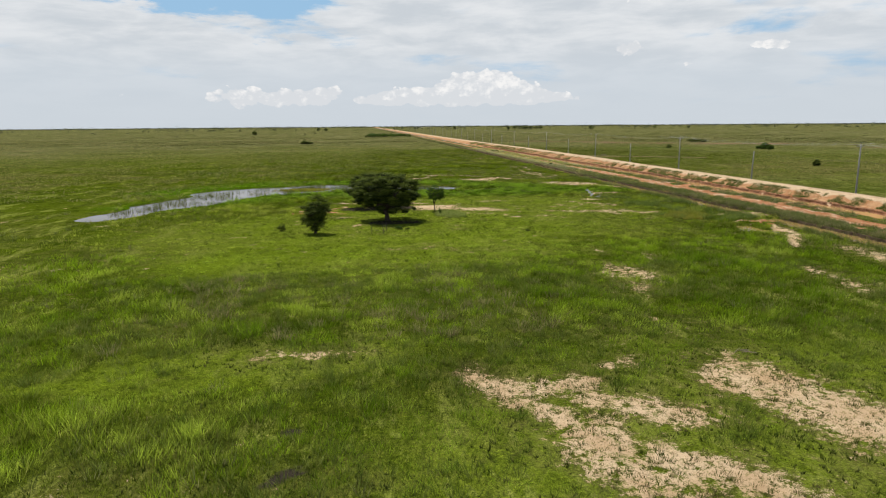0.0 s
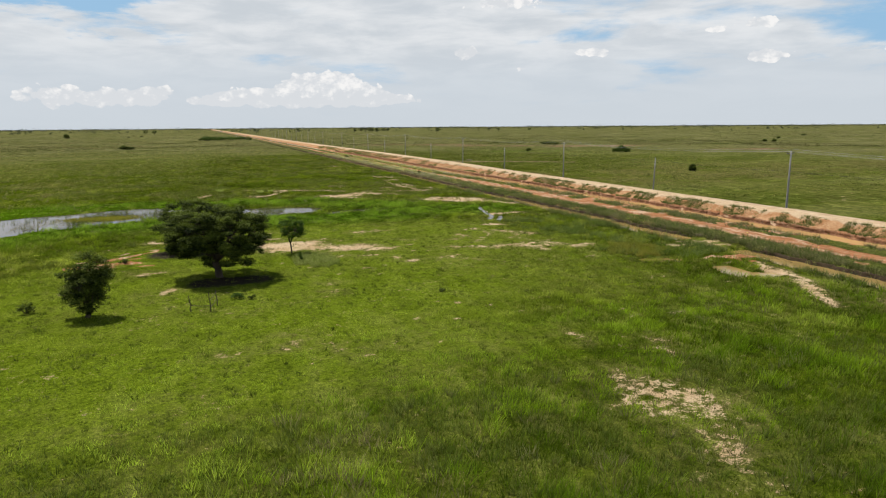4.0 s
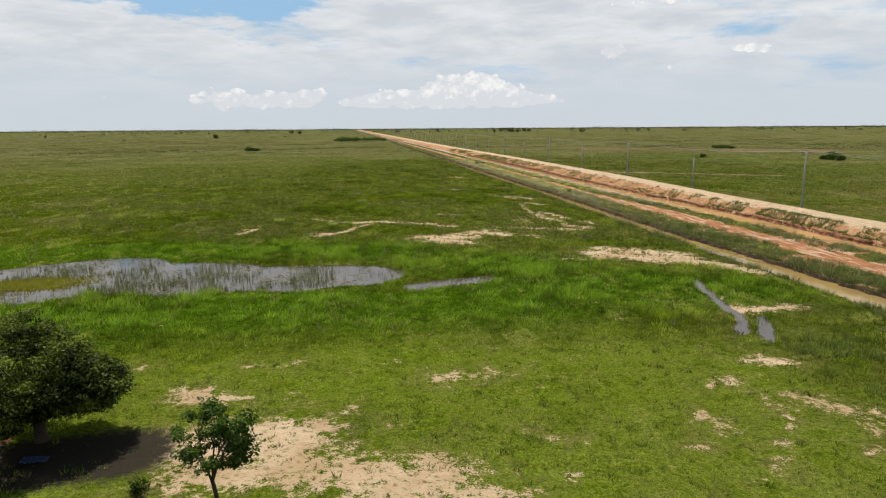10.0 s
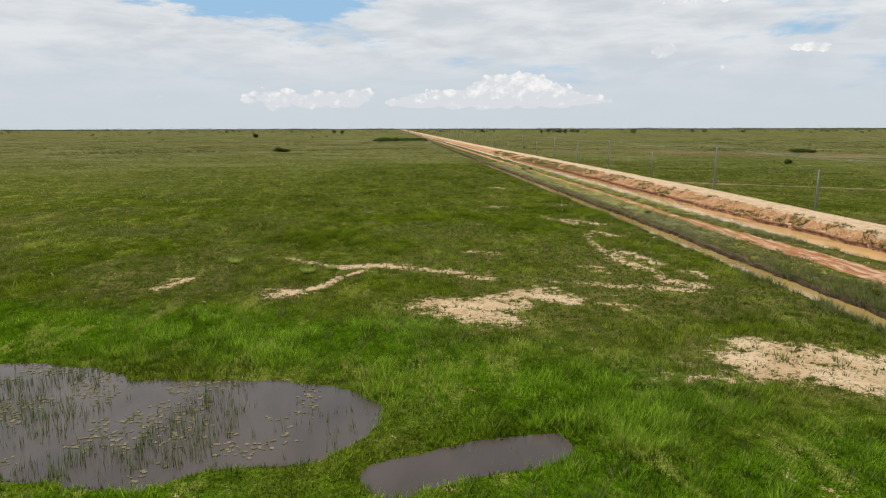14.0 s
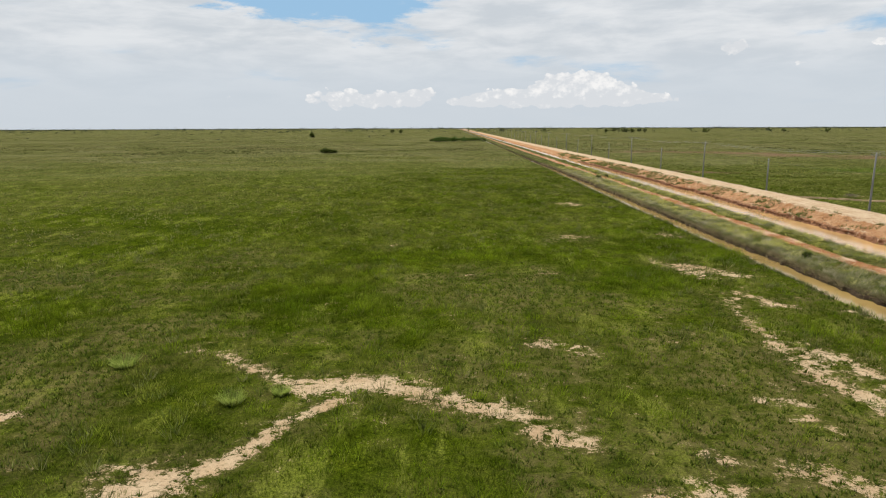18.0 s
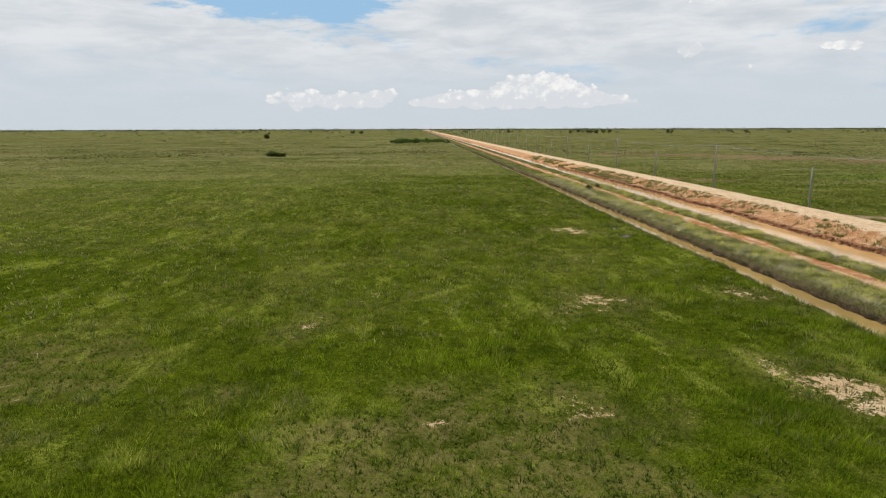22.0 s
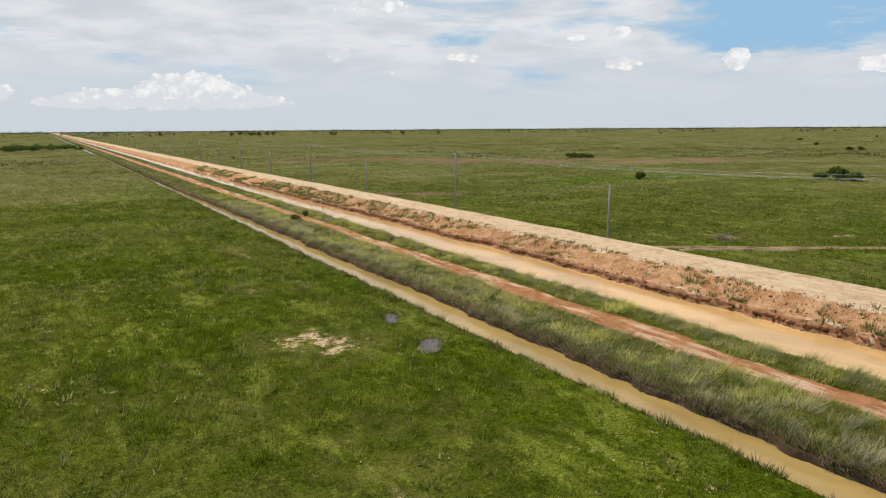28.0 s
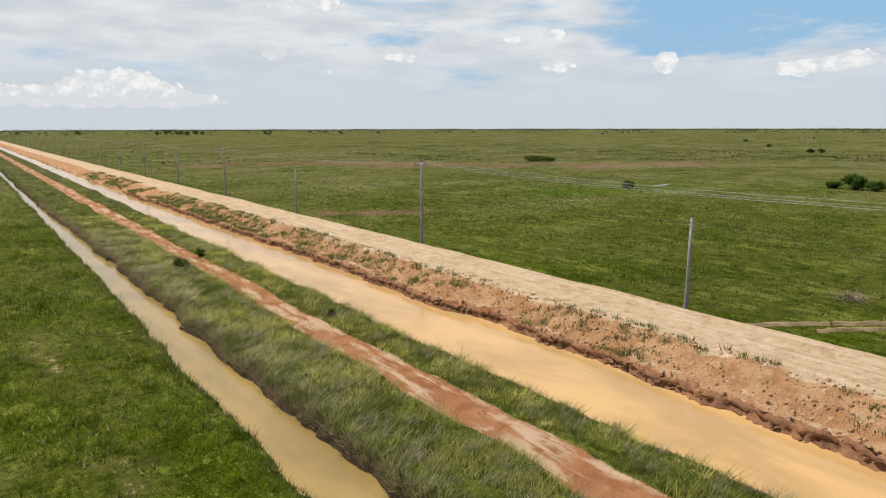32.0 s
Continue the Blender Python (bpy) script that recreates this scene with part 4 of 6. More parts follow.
water_sheet("water_puddle", 55, 60, 256, 269, -0.2, M_POND, "grey rain puddles standing in the meadow grass")
water_sheet("water_orange_canal", 75.4, 86.8, 20, 4800, WATER_LEVEL, M_ORANGE, "wide muddy orange canal below the road dam")




def strip_mesh(name, line, profile, jitter, mat, seed):
    """A profile of side offset and height carried along a line, roughened."""
    r = np.random.default_rng(seed)
    line = np.asarray(line, float)
    ahead = np.gradient(line, axis=0)
    ahead /= np.linalg.norm(ahead, axis=1)[:, None]
    side = np.stack([ahead[:, 1], -ahead[:, 0]], 1)
    n, k = len(line), len(profile)
    verts = np.empty((n, k, 3))
    z0 = height_at(line[:, 0], line[:, 1])
    for j, (o, h) in enumerate(profile):
        shift = (o + jitter * r.normal(size=n))[:, None]
        verts[:, j, :2] = line + side * shift + ahead * jitter * 0.5 * r.normal(size=(n, 1))
        verts[:, j, 2] = z0 + h + jitter * 0.6 * r.normal(size=n)
    i = (np.arange(n - 1)[:, None] * k + np.arange(k - 1)[None]).ravel()
    return array_mesh(name, verts.reshape(-1, 3), np.stack([i, i + 1, i + 1 + k, i + k], 1).ravel(), mat, 4)


def field_bund():
    for x0, y0, x1, y1, w in BUND:
        t = np.linspace(0, 1, int(math.hypot(x1 - x0, y1 - y0) / 0.5))
        wob = (fbm(t * 40, t * 0, 3, 15) - 0.5) * 0.8
        line = np.stack([x0 + (x1 - x0) * t + wob, y0 + (y1 - y0) * t + wob], 1)
        me = strip_mesh("earth_bund", line, ((-w * 3, -0.1), (-w, 0.14), (-w * 0.3, 0.24), (w * 0.4, 0.22), (w, 0.14), (w * 3, -0.1)), 0.04, M_BUND, 16)
        tagged(new("earth_bund", me), "low tan earth bund crossing the green field", "bund", kind="structure")


field_bund()

# ================= trees =================
def leaf_cloud(centres, spreads, count, size, rng, tint_bias=None):
    """Small leaves round every centre, each a folded rhombus."""
    k = len(centres)
    which = np.repeat(np.arange(k), count)
    n = len(which)
    ball = rng.normal(size=(n, 3))
    ball /= np.linalg.norm(ball, axis=1)[:, None]
    ball *= rng.random(n)[:, None] ** 0.45
    pos = centres[which] + ball * spreads[which]
    # leaves droop at the rim of their clump and lie flat on its top
    up = np.stack([ball[:, 0] * 0.5, ball[:, 1] * 0.5, np.full(n, 0.75)], 1) + rng.normal(size=(n, 3)) * 0.5
    up /= np.linalg.norm(up, axis=1)[:, None]
    a = np.cross(up, rng.normal(size=(n, 3)))
    a /= np.linalg.norm(a, axis=1)[:, None]
    b = np.cross(up, a)
    s = size * (0.6 + 0.8 * rng.random(n))[:, None]
    verts = np.stack([pos - a * s, pos + b * s * 0.45 + up * s * 0.12, pos + a * s - up * s * 0.15, pos - b * s * 0.45 + up * s * 0.12], 1).reshape(-1, 3)
    # painted light: leaves on a clump's top tinted lighter, underneath darker
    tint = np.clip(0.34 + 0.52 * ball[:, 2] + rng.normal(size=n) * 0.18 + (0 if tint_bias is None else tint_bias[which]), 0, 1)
    return verts, np.repeat(tint, 4)


def tree(name, x, y, crown, trunk, clumps, count, leaf, seed, label, category="tree", lobes=(), mat=None, clump_size=0.8, flat=0.3):
    """crown: centre height, half widths in x and y, half height above and below. trunk: radius, height of the fork, number of limbs."""
    rng = np.random.default_rng(seed)
    base = tagged(new(name), label, category)
    z0 = float(height_at(np.array([x]), np.array([y]))[0])
    base.location = (x, y, z0 - 0.04)
    ch, rx, ry, above, below = crown
    radius, fork, limbs = trunk
    lobes = lobes or ((0, 0, 0, 1.0),)
    cs = []
    while len(cs) < clumps:
        lx, ly, lz, ls = lobes[rng.integers(len(lobes))]
        v = rng.normal(size=3)
        v /= np.linalg.norm(v)
        if v[2] < -0.55 and rng.random() < 0.45:
            continue
        r = 1 - 0.5 * rng.random() ** 2.2
        bumpy = 0.86 + 0.28 * float(value_noise(np.array([math.atan2(v[1], v[0]) * 2.2 + 20]), np.array([v[2] * 2.5 + 9]), 1.0, seed)[0])
        p = v * r * bumpy * ls
        cs.append((lx + p[0] * rx, ly + p[1] * ry, ch + lz + p[2] * (above if v[2] > 0 else below)))
    cs = np.array(cs)
    sizes = np.stack([clump_size * (0.7 + 0.6 * rng.random(clumps))] * 3, 1) * np.array([1.0, 1.0, flat])
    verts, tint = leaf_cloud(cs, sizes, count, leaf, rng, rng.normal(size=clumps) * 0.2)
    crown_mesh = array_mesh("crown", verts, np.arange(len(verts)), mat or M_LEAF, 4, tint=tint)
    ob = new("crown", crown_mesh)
    ob.parent = base
    wood = Soup()
    lean = rng.normal(size=2) * 0.1
    top = Vector((lean[0] * fork, lean[1] * fork, fork))
    wood.tube([(0, 0, -0.15), (0, 0, 0.12), (lean[0] * 0.4, lean[1] * 0.5, fork * 0.5), top], [radius * 1.5, radius * 1.15, radius, radius * 0.95], 10)
    part("trunk", wood, M_BARK, base, smooth=True)
    # limbs reach towards groups of clumps, twigs towards the clumps
    order = np.argsort(np.arctan2(cs[:, 1], cs[:, 0]))
    for g in np.array_split(order, limbs):
        goal = Vector(cs[g].mean(0)) * 1.0
        limb = Soup()
        mid = top.lerp(goal, 0.5) + Vector((rng.normal() * 0.2, rng.normal() * 0.2, 0.25 * fork * 0.3))
        limb.tube([top - Vector((0, 0, 0.15)), top.lerp(mid, 0.5), mid, goal], [radius * 0.6, radius * 0.5, radius * 0.38, radius * 0.2], 6)
        for i in g[:: max(1, len(g) // 9)]:
            end = Vector(cs[i])
            start = mid.lerp(goal, 0.3 + 0.6 * rng.random())
            limb.tube([start, start.lerp(end, 0.5) + Vector((0, 0, -0.08)), end], [radius * 0.2, radius * 0.13, radius * 0.05], 5, False)
        part("limb", limb, M_BARK, base, smooth=True)
    return base


tree("tree", 0.45, 71.2, (4.3, 5.0, 4.8, 3.6, 3.1), (0.36, 1.9, 9), 330, 235, 0.1, 11,
     "broad umbrella-shaped green tree shading the short grass", clump_size=0.78, flat=0.42)
tree("tree", -0.6, 90.2, (3.4, 4.6, 4.2, 3.1, 2.7), (0.30, 1.2, 8), 290, 220, 0.1, 12,
     "wide many-stemmed dark green tree over bare shaded earth", lobes=((-1.4, -0.4, 0.2, 1.0), (1.3, 0.4, -0.5, 0.55)), clump_size=0.8, flat=0.45)
tree("small_tree", -10.67, 59.36, (3.0, 1.75, 1.6, 2.2, 2.1), (0.20, 0.9, 5), 110, 170, 0.09, 13,
     "dense bushy dark green tree leaning over tall grass", lobes=((0, 0, 0, 1.0), (0.6, 0, 0.9, 0.8), (-0.4, 0.2, -0.8, 0.7)), clump_size=0.62, flat=0.55)
tree("sapling", 9.67, 82.39, (3.1, 1.6, 1.5, 1.6, 1.15), (0.09, 1.4, 6), 70, 80, 0.09, 14,
     "slender young tree on a thin trunk beside bare sand", clump_size=0.42, flat=0.5, mat=M_LEAF_LIGHT)


def shrub(x, y, h, w, seed, label, name="shrub", mat=None, count=60, leaf=0.07, clumps=None):
    rng = np.random.default_rng(seed)
    base = tagged(new(name), label, "shrub")
    base.location = (x, y, float(height_at(np.array([x]), np.array([y]))[0]) - 0.03)
    k = clumps or max(6, int(9 * w))
    a = rng.random(k) * 6.283
    r = np.sqrt(rng.random(k)) * w * 0.4
    cs = np.stack([np.cos(a) * r, np.sin(a) * r, h * (0.3 + 0.55 * rng.random(k)) * (1 - 0.4 * r / (w * 0.5))], 1)
    sp = np.stack([np.full(k, w * 0.22), np.full(k, w * 0.22), np.full(k, h * 0.2)], 1) * (0.7 + 0.6 * rng.random(k))[:, None]
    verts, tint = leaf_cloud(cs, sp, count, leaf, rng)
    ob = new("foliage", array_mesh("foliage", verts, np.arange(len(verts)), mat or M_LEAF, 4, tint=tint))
    ob.parent = base
    wood = Soup()
    for c in cs[:6]:
        wood.tube([(0, 0, -0.05), (c[0] * 0.5, c[1] * 0.5, c[2] * 0.45), tuple(c)], [h * 0.025, h * 0.018, h * 0.006], 5, False)
    part("stem_bundle", wood, M_BARK, base)
    return base


# shrubs near the trees, on the berm and in the far fields: x, y, height, width
NEAR_SHRUBS = [(-15.97, 62.65, 1.45, 1.3), (1.78, 61.24, 0.7, 1.3), (3.09, 60.64, 0.5, 0.8), (9.87, 76.26, 1.7, 0.75), (5.92, 84.18, 0.9, 1), (20.76, 56.54, 0.5, 0.7), (-9.95, 82.82, 0.8, 1.1)]
BERM_SHRUBS = [(69.28, 325.67, 1.5, 1.9), (73.07, 331.87, 1.3, 1.5), (67.23, 148.97, 0.9, 1), (67.33, 205.07, 0.9, 1.2), (74.3, 299.35, 0.8, 0.9)]
FAR_SHRUBS = [(230.28, 324.07, 4.3, 5.2), (229.41, 328.67, 2.4, 3.6), (229.85, 318.93, 2.7, 4.2), (262.96, 472.41, 3.4, 9), (269.62, 469.68, 2.6, 6), (188.67, 360.02, 2.2, 3), (158.7, 181.69, 2.6, 2.4), (-49.61, 524.44, 3.4, 6.5), (-45.18, 526.44, 2.6, 5), (458.73, 441.95, 3.2, 4), (466.9, 439.16, 2.8, 4), (280.43, 490.41, 2.2, 7), (-173.12, 1082.12, 8.5, 7), (4.76, 829.88, 3, 4), (710.37, 624.94, 3, 5), (556.31, 519.23, 3, 4)]
for i, (sx, sy, sh, sw) in enumerate(NEAR_SHRUBS):
    shrub(sx, sy, sh, sw, 100 + i, "small leafy green shrub growing in short grass", mat=M_LEAF_LIGHT if i in (1, 3) else None)
for i, (sx, sy, sh, sw) in enumerate(BERM_SHRUBS):
    shrub(sx, sy, sh, sw, 130 + i, "round dark green shrub on the grassy berm", count=90)
for i, (sx, sy, sh, sw) in enumerate(FAR_SHRUBS):
    shrub(sx, sy, sh, sw, 150 + i, "dark green bush standing alone in the meadow", "bush", mat=M_LEAF_LIGHT if i < 3 else None, count=110, leaf=0.16 + sh * 0.03, clumps=24)

rng = np.random.default_rng(5)
for i in range(34):                                   # clump of bushes beside the road far off
    shrub(28 + rng.normal() * 16, 850 + rng.normal() * 30, 3 + 2.5 * rng.random(), 5 + 4 * rng.random(), 200 + i, "green roadside thicket bush far along the road", "bush", count=40, leaf=0.35, clumps=14, mat=M_LEAF_LIGHT)
GROVE = [(366, 1612), (380, 1600), (396, 1586), (404, 1580), (412, 1574), (424, 1560), (434, 1552), (559, 1554), (538, 1481), (-95, 1500), (-80, 1520), (250, 1750), (700, 1500), (760, 1450)]
for i, (tx, ty) in enumerate(GROVE):
    tree("tree", tx, ty, (5.6, 4.5, 4.5, 3.6, 2.5), (0.35, 2.4, 4), 34, 40, 0.5, 300 + i, "distant dark green tree on the plain", clump_size=1.5)


def far_woods():
    """Scattered low trees and scrub out to the horizon, in one mesh."""
    r = np.random.default_rng(9)
    n = 3600
    bearing = np.radians(r.random(n) * 130 - 45)
    bearing = np.where(r.random(n) < 0.5, bearing, np.radians(np.round(np.degrees(bearing) / 7) * 7 + r.normal(size=n) * 1.3))
    dist = 700 + 4000 * r.random(n) ** 0.3
    cx, cy = np.sin(bearing) * dist, np.cos(bearing) * dist
    keep = (np.abs(cx - 78) > 26)
    cx, cy, dist = cx[keep], cy[keep], dist[keep]
    h = np.where(dist < 1300, 1.0 + 2.0 * r.random(len(cx)) ** 2, (2.2 + 6.0 * r.random(len(cx)) ** 3) * np.where(dist > 2600, 1.7, 1.0))
    cs = np.stack([cx, cy, h * 0.55], 1)
    sp = np.stack([h * (0.8 + r.random(len(cx))), h * (0.8 + r.random(len(cx))), h * 0.6], 1)
    verts, tint = leaf_cloud(cs, sp, 9, 1.7, r)
    n = 240
    group = np.radians(r.choice(np.array([-38, -31, -17, -12, -6, 4, 9, 14, 24, 33, 38, 47, 55, 62, 71]), n) + r.normal(size=n) * 1.1)
    dist = 1700 + 1500 * r.random(n)
    h = 4 + 4.5 * r.random(n)
    cs = np.stack([np.sin(group) * dist, np.cos(group) * dist, h * 0.6], 1)
    v3, t3 = leaf_cloud(cs, np.stack([h * 0.75, h * 0.75, h * 0.5], 1), 30, 1.2, r)
    verts, tint = np.concatenate([verts, v3]), np.concatenate([tint, t3])
    n = 5200
    bearing, dist = np.radians(r.random(n) * 150 - 60), 3900 + 850 * r.random(n)
    h = 1.6 + 4 * r.random(n) ** 3 * step(fbm(bearing * 30, dist * 0, 1.0, 77), 0.3, 0.6)
    cs = np.stack([np.sin(bearing) * dist, np.cos(bearing) * dist, h * 0.5], 1)
    v2, t2 = leaf_cloud(cs, np.stack([h * 1.6, h * 1.6, h * 0.5], 1), 7, 2.6, r)
    verts, tint = np.concatenate([verts, v2]), np.concatenate([tint, t2])
    tagged(new("far_scrub", array_mesh("far_scrub", verts, np.arange(len(verts)), M_FAR, 4, tint=tint)), "low dark scrub scattered to the horizon", "scrub", kind="stuff")


far_woods()


# ================= fence, tarpaulin =================
def fence():
    base = tagged(new("fence"), "broken rustic fence of thin crooked sticks in short grass", "fence")
    base.location = (-1.0, 58.1, 0.0)
    feet = [(-1.4, -0.2, 1.45), (0.25, -0.75, 1.68), (0.85, 1.05, 1.48)]
    tops = []
    for i, (fx, fy, fh) in enumerate(feet):
        s = Soup()
        top = (fx - 0.10 + 0.03 * i, fy + 0.04, fh)
        s.tube([(fx, fy, -0.3), (fx + 0.03, fy, fh * 0.35), (fx - 0.05, fy + 0.02, fh * 0.7), top], [0.045, 0.042, 0.036, 0.028], 7)
        part("post", s, M_STICK, base)
        tops.append(Vector(top))
    for (i, zi), (j, zj) in ((((0, 0.52), (1, 0.50))), ((1, 0.95), (2, 1.3)), ((1, 0.35), (2, 0.6))):
        a, b = Vector((feet[i][0], feet[i][1], zi)), Vector((feet[j][0], feet[j][1], zj))
        s = Soup()
        s.tube([a, a.lerp(b, 0.5) + Vector((0, 0, -0.05)), b], [0.024, 0.022, 0.018], 6)
        part("rail", s, M_STICK, base)


fence()


def tarpaulin():
    r = np.random.default_rng(4)
    n = 12
    s = Soup()
    pts = [((i / n - 0.5) * 1.2, (j / n - 0.5) * 0.6, 0.10 + 0.14 * float(r.random())) for j in range(n + 1) for i in range(n + 1)]
    s.add(pts, [(j * (n + 1) + i, j * (n + 1) + i + 1, (j + 1) * (n + 1) + i + 1, (j + 1) * (n + 1) + i) for j in range(n) for i in range(n)])
    me = s.mesh("tarpaulin", M_TARP, True)
    ob = tagged(new("tarpaulin", me), "crumpled faded blue tarpaulin lying in the tree's shade", "tarpaulin")
    ob.location = (0.01, 87.95, float(height_at(np.array([0.01]), np.array([87.95]))[0]) - 0.07)
    solid = ob.modifiers.new("thickness", "SOLIDIFY")
    solid.thickness = 0.01


tarpaulin()


def grass_tussock(x, y, h, w, seed):
    """One big fountain of pale blades."""
    r = np.random.default_rng(seed)
    base = tagged(new("grass_tussock"), "big pale green tussock standing out of the meadow", "grass tussock")
    base.location = (x, y, float(height_at(np.array([x]), np.array([y]))[0]))
    n = 420
    a, d = r.random(n) * 6.283, np.sqrt(r.random(n)) * w * 0.4
    col = lerp3((0.20, 0.27, 0.04), (0.34, 0.38, 0.10), r.random(n))
    lean = np.stack([np.cos(a), np.sin(a)], 1) * (0.2 + 0.9 * r.random(n))[:, None]
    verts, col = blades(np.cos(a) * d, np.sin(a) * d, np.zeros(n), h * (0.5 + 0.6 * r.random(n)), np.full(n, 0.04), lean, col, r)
    ob = new("leaf_tuft", array_mesh("leaf_tuft", verts, np.arange(len(verts)), M_BLADE, 3, col))
    ob.parent = base


def stick_pile(name, x, y, count, length, rise, seed, label, category):
    """Dry sticks lying across one another."""
    r = np.random.default_rng(seed)
    base = tagged(new(name), label, category)
    base.location = (x, y, float(height_at(np.array([x]), np.array([y]))[0]))
    for k in range(count):
        a, tilt = r.random() * 6.283, r.uniform(-0.15, 0.35)
        c = Vector((r.normal() * length * 0.3, r.normal() * length * 0.22, rise * r.random() + 0.05))
        way = Vector((math.cos(a), math.sin(a), tilt)) * length * r.uniform(0.3, 0.6)
        s = Soup()
        s.tube([c - way, c + Vector((0, 0, 0.06 * length)), c + way], [0.03, 0.026, 0.012], 5)
        part("branch", s, M_DRY, base)


# ================= power line =================
POLE_X = 98.8


def tall_pole():
    base = tagged(new("utility_pole"), "tall tapered grey concrete pole with a steel crossarm", "utility pole", group="tall poles of the power line")
    s = Soup()
    s.tube([(0, 0, -1.0), (0, 0, 0), (0, 0, 5.5), (0, 0, 11.05)], [0.2, 0.19, 0.155, 0.115], 12)
    part("shaft", s, M_POLE, base, smooth=True)
    s = Soup()
    s.box((0, 0.14, 10.62), (1.75, 0.09, 0.11), 0.01)
    part("crossarm", s, M_STEEL, base)
    for sx in (-0.8, 0.8):
        s = Soup()
        s.tube([(0.0, 0.15, 10.05), (sx * 0.62, 0.15, 10.58)], [0.022, 0.022], 5)
        part("brace", s, M_STEEL, base)
    for sx, sz in ((-0.8, 10.68), (0.8, 10.68), (0, 11.05)):
        s = Soup()
        y0 = 0.14 if sx else 0.0
        s.tube([(sx, y0, sz), (sx, y0, sz + 0.08), (sx, y0, sz + 0.10), (sx, y0, sz + 0.18), (sx, y0, sz + 0.2), (sx, y0, sz + 0.3)], [0.03, 0.03, 0.085, 0.085, 0.06, 0.04], 8)
        part("insulator", s, M_CERAMIC, base)
    s = Soup()
    s.tube([(-0.19, 0, 7.45), (0.19, 0, 7.45)], [0.05, 0.05], 6)
    part("cable_clamp", s, M_STEEL, base)
    return base


def short_pole():
    base = tagged(new("utility_pole"), "shorter plain grey concrete pole carrying one black cable", "utility pole", group="short poles of the power line")
    s = Soup()
    s.tube([(0, 0, -0.8), (0, 0, 0), (0, 0, 4), (0, 0, 8.05)], [0.185, 0.175, 0.15, 0.12], 12)
    part("shaft", s, M_POLE, base, smooth=True)
    s = Soup()
    s.tube([(-0.16, 0, 7.72), (0.16, 0, 7.72)], [0.055, 0.055], 6)
    part("cable_clamp", s, M_STEEL, base)
    s = Soup()
    s.tube([(0, 0, 8.04), (0, 0, 8.12)], [0.125, 0.09], 12)
    part("cap", s, M_POLE, base)
    return base


TALL_Y = [87.6, 166.4, 244.4, 322.0] + [400 + 77.7 * k for k in range(14)]
SHORT_Y = [125.4, 205.7, 282.9, 361.8] + [439 + 77.7 * k for k in range(13)]


def plant(build, ys, seed):
    r = random.Random(seed)
    first = build()
    z = lambda yy: float(height_at(np.array([POLE_X]), np.array([float(yy)]))[0])
    first.matrix_basis = pose(POLE_X, ys[0], z(ys[0]), r.uniform(-1, 1), r.uniform(-1, 1), 0)
    for yy in ys[1:]:
        copy_thing(first, pose(POLE_X + r.uniform(-0.15, 0.15), yy, z(yy), r.uniform(-1, 1), r.uniform(-1.2, 1.2), 0))


plant(tall_pole, TALL_Y, 1)
plant(short_pole, SHORT_Y, 2)


def wire(points, sag, radius, mat, label):
    s = Soup()
    line = []
    for (x0, y0, z0), (x1, y1, z1) in zip(points[:-1], points[1:]):
        for k in range(12):
            t = k / 12
            line.append((x0 + (x1 - x0) * t, y0 + (y1 - y0) * t, z0 + (z1 - z0) * t - 4 * sag * t * (1 - t)))
    line.append(points[-1])
    s.tube(line, [radius] * len(line), 4)
    tagged(new("wire", s.mesh("wire", mat)), label, "wire", group="wires of the power line")


ends = [12] + TALL_Y
for dx, dz in ((-0.8, 10.98), (0.8, 10.98), (0.0, 11.35)):
    wire([(POLE_X + dx, yy, dz) for yy in ends], 0.9, 0.010, M_WIRE, "thin bare aluminium wire strung between tall poles")
wire([(POLE_X - 0.17, yy, 7.45 if yy in ends else 7.72) for yy in sorted(ends + SHORT_Y + [51.5])], 0.35, 0.012, M_CABLE, "black cable slung low from pole to pole")


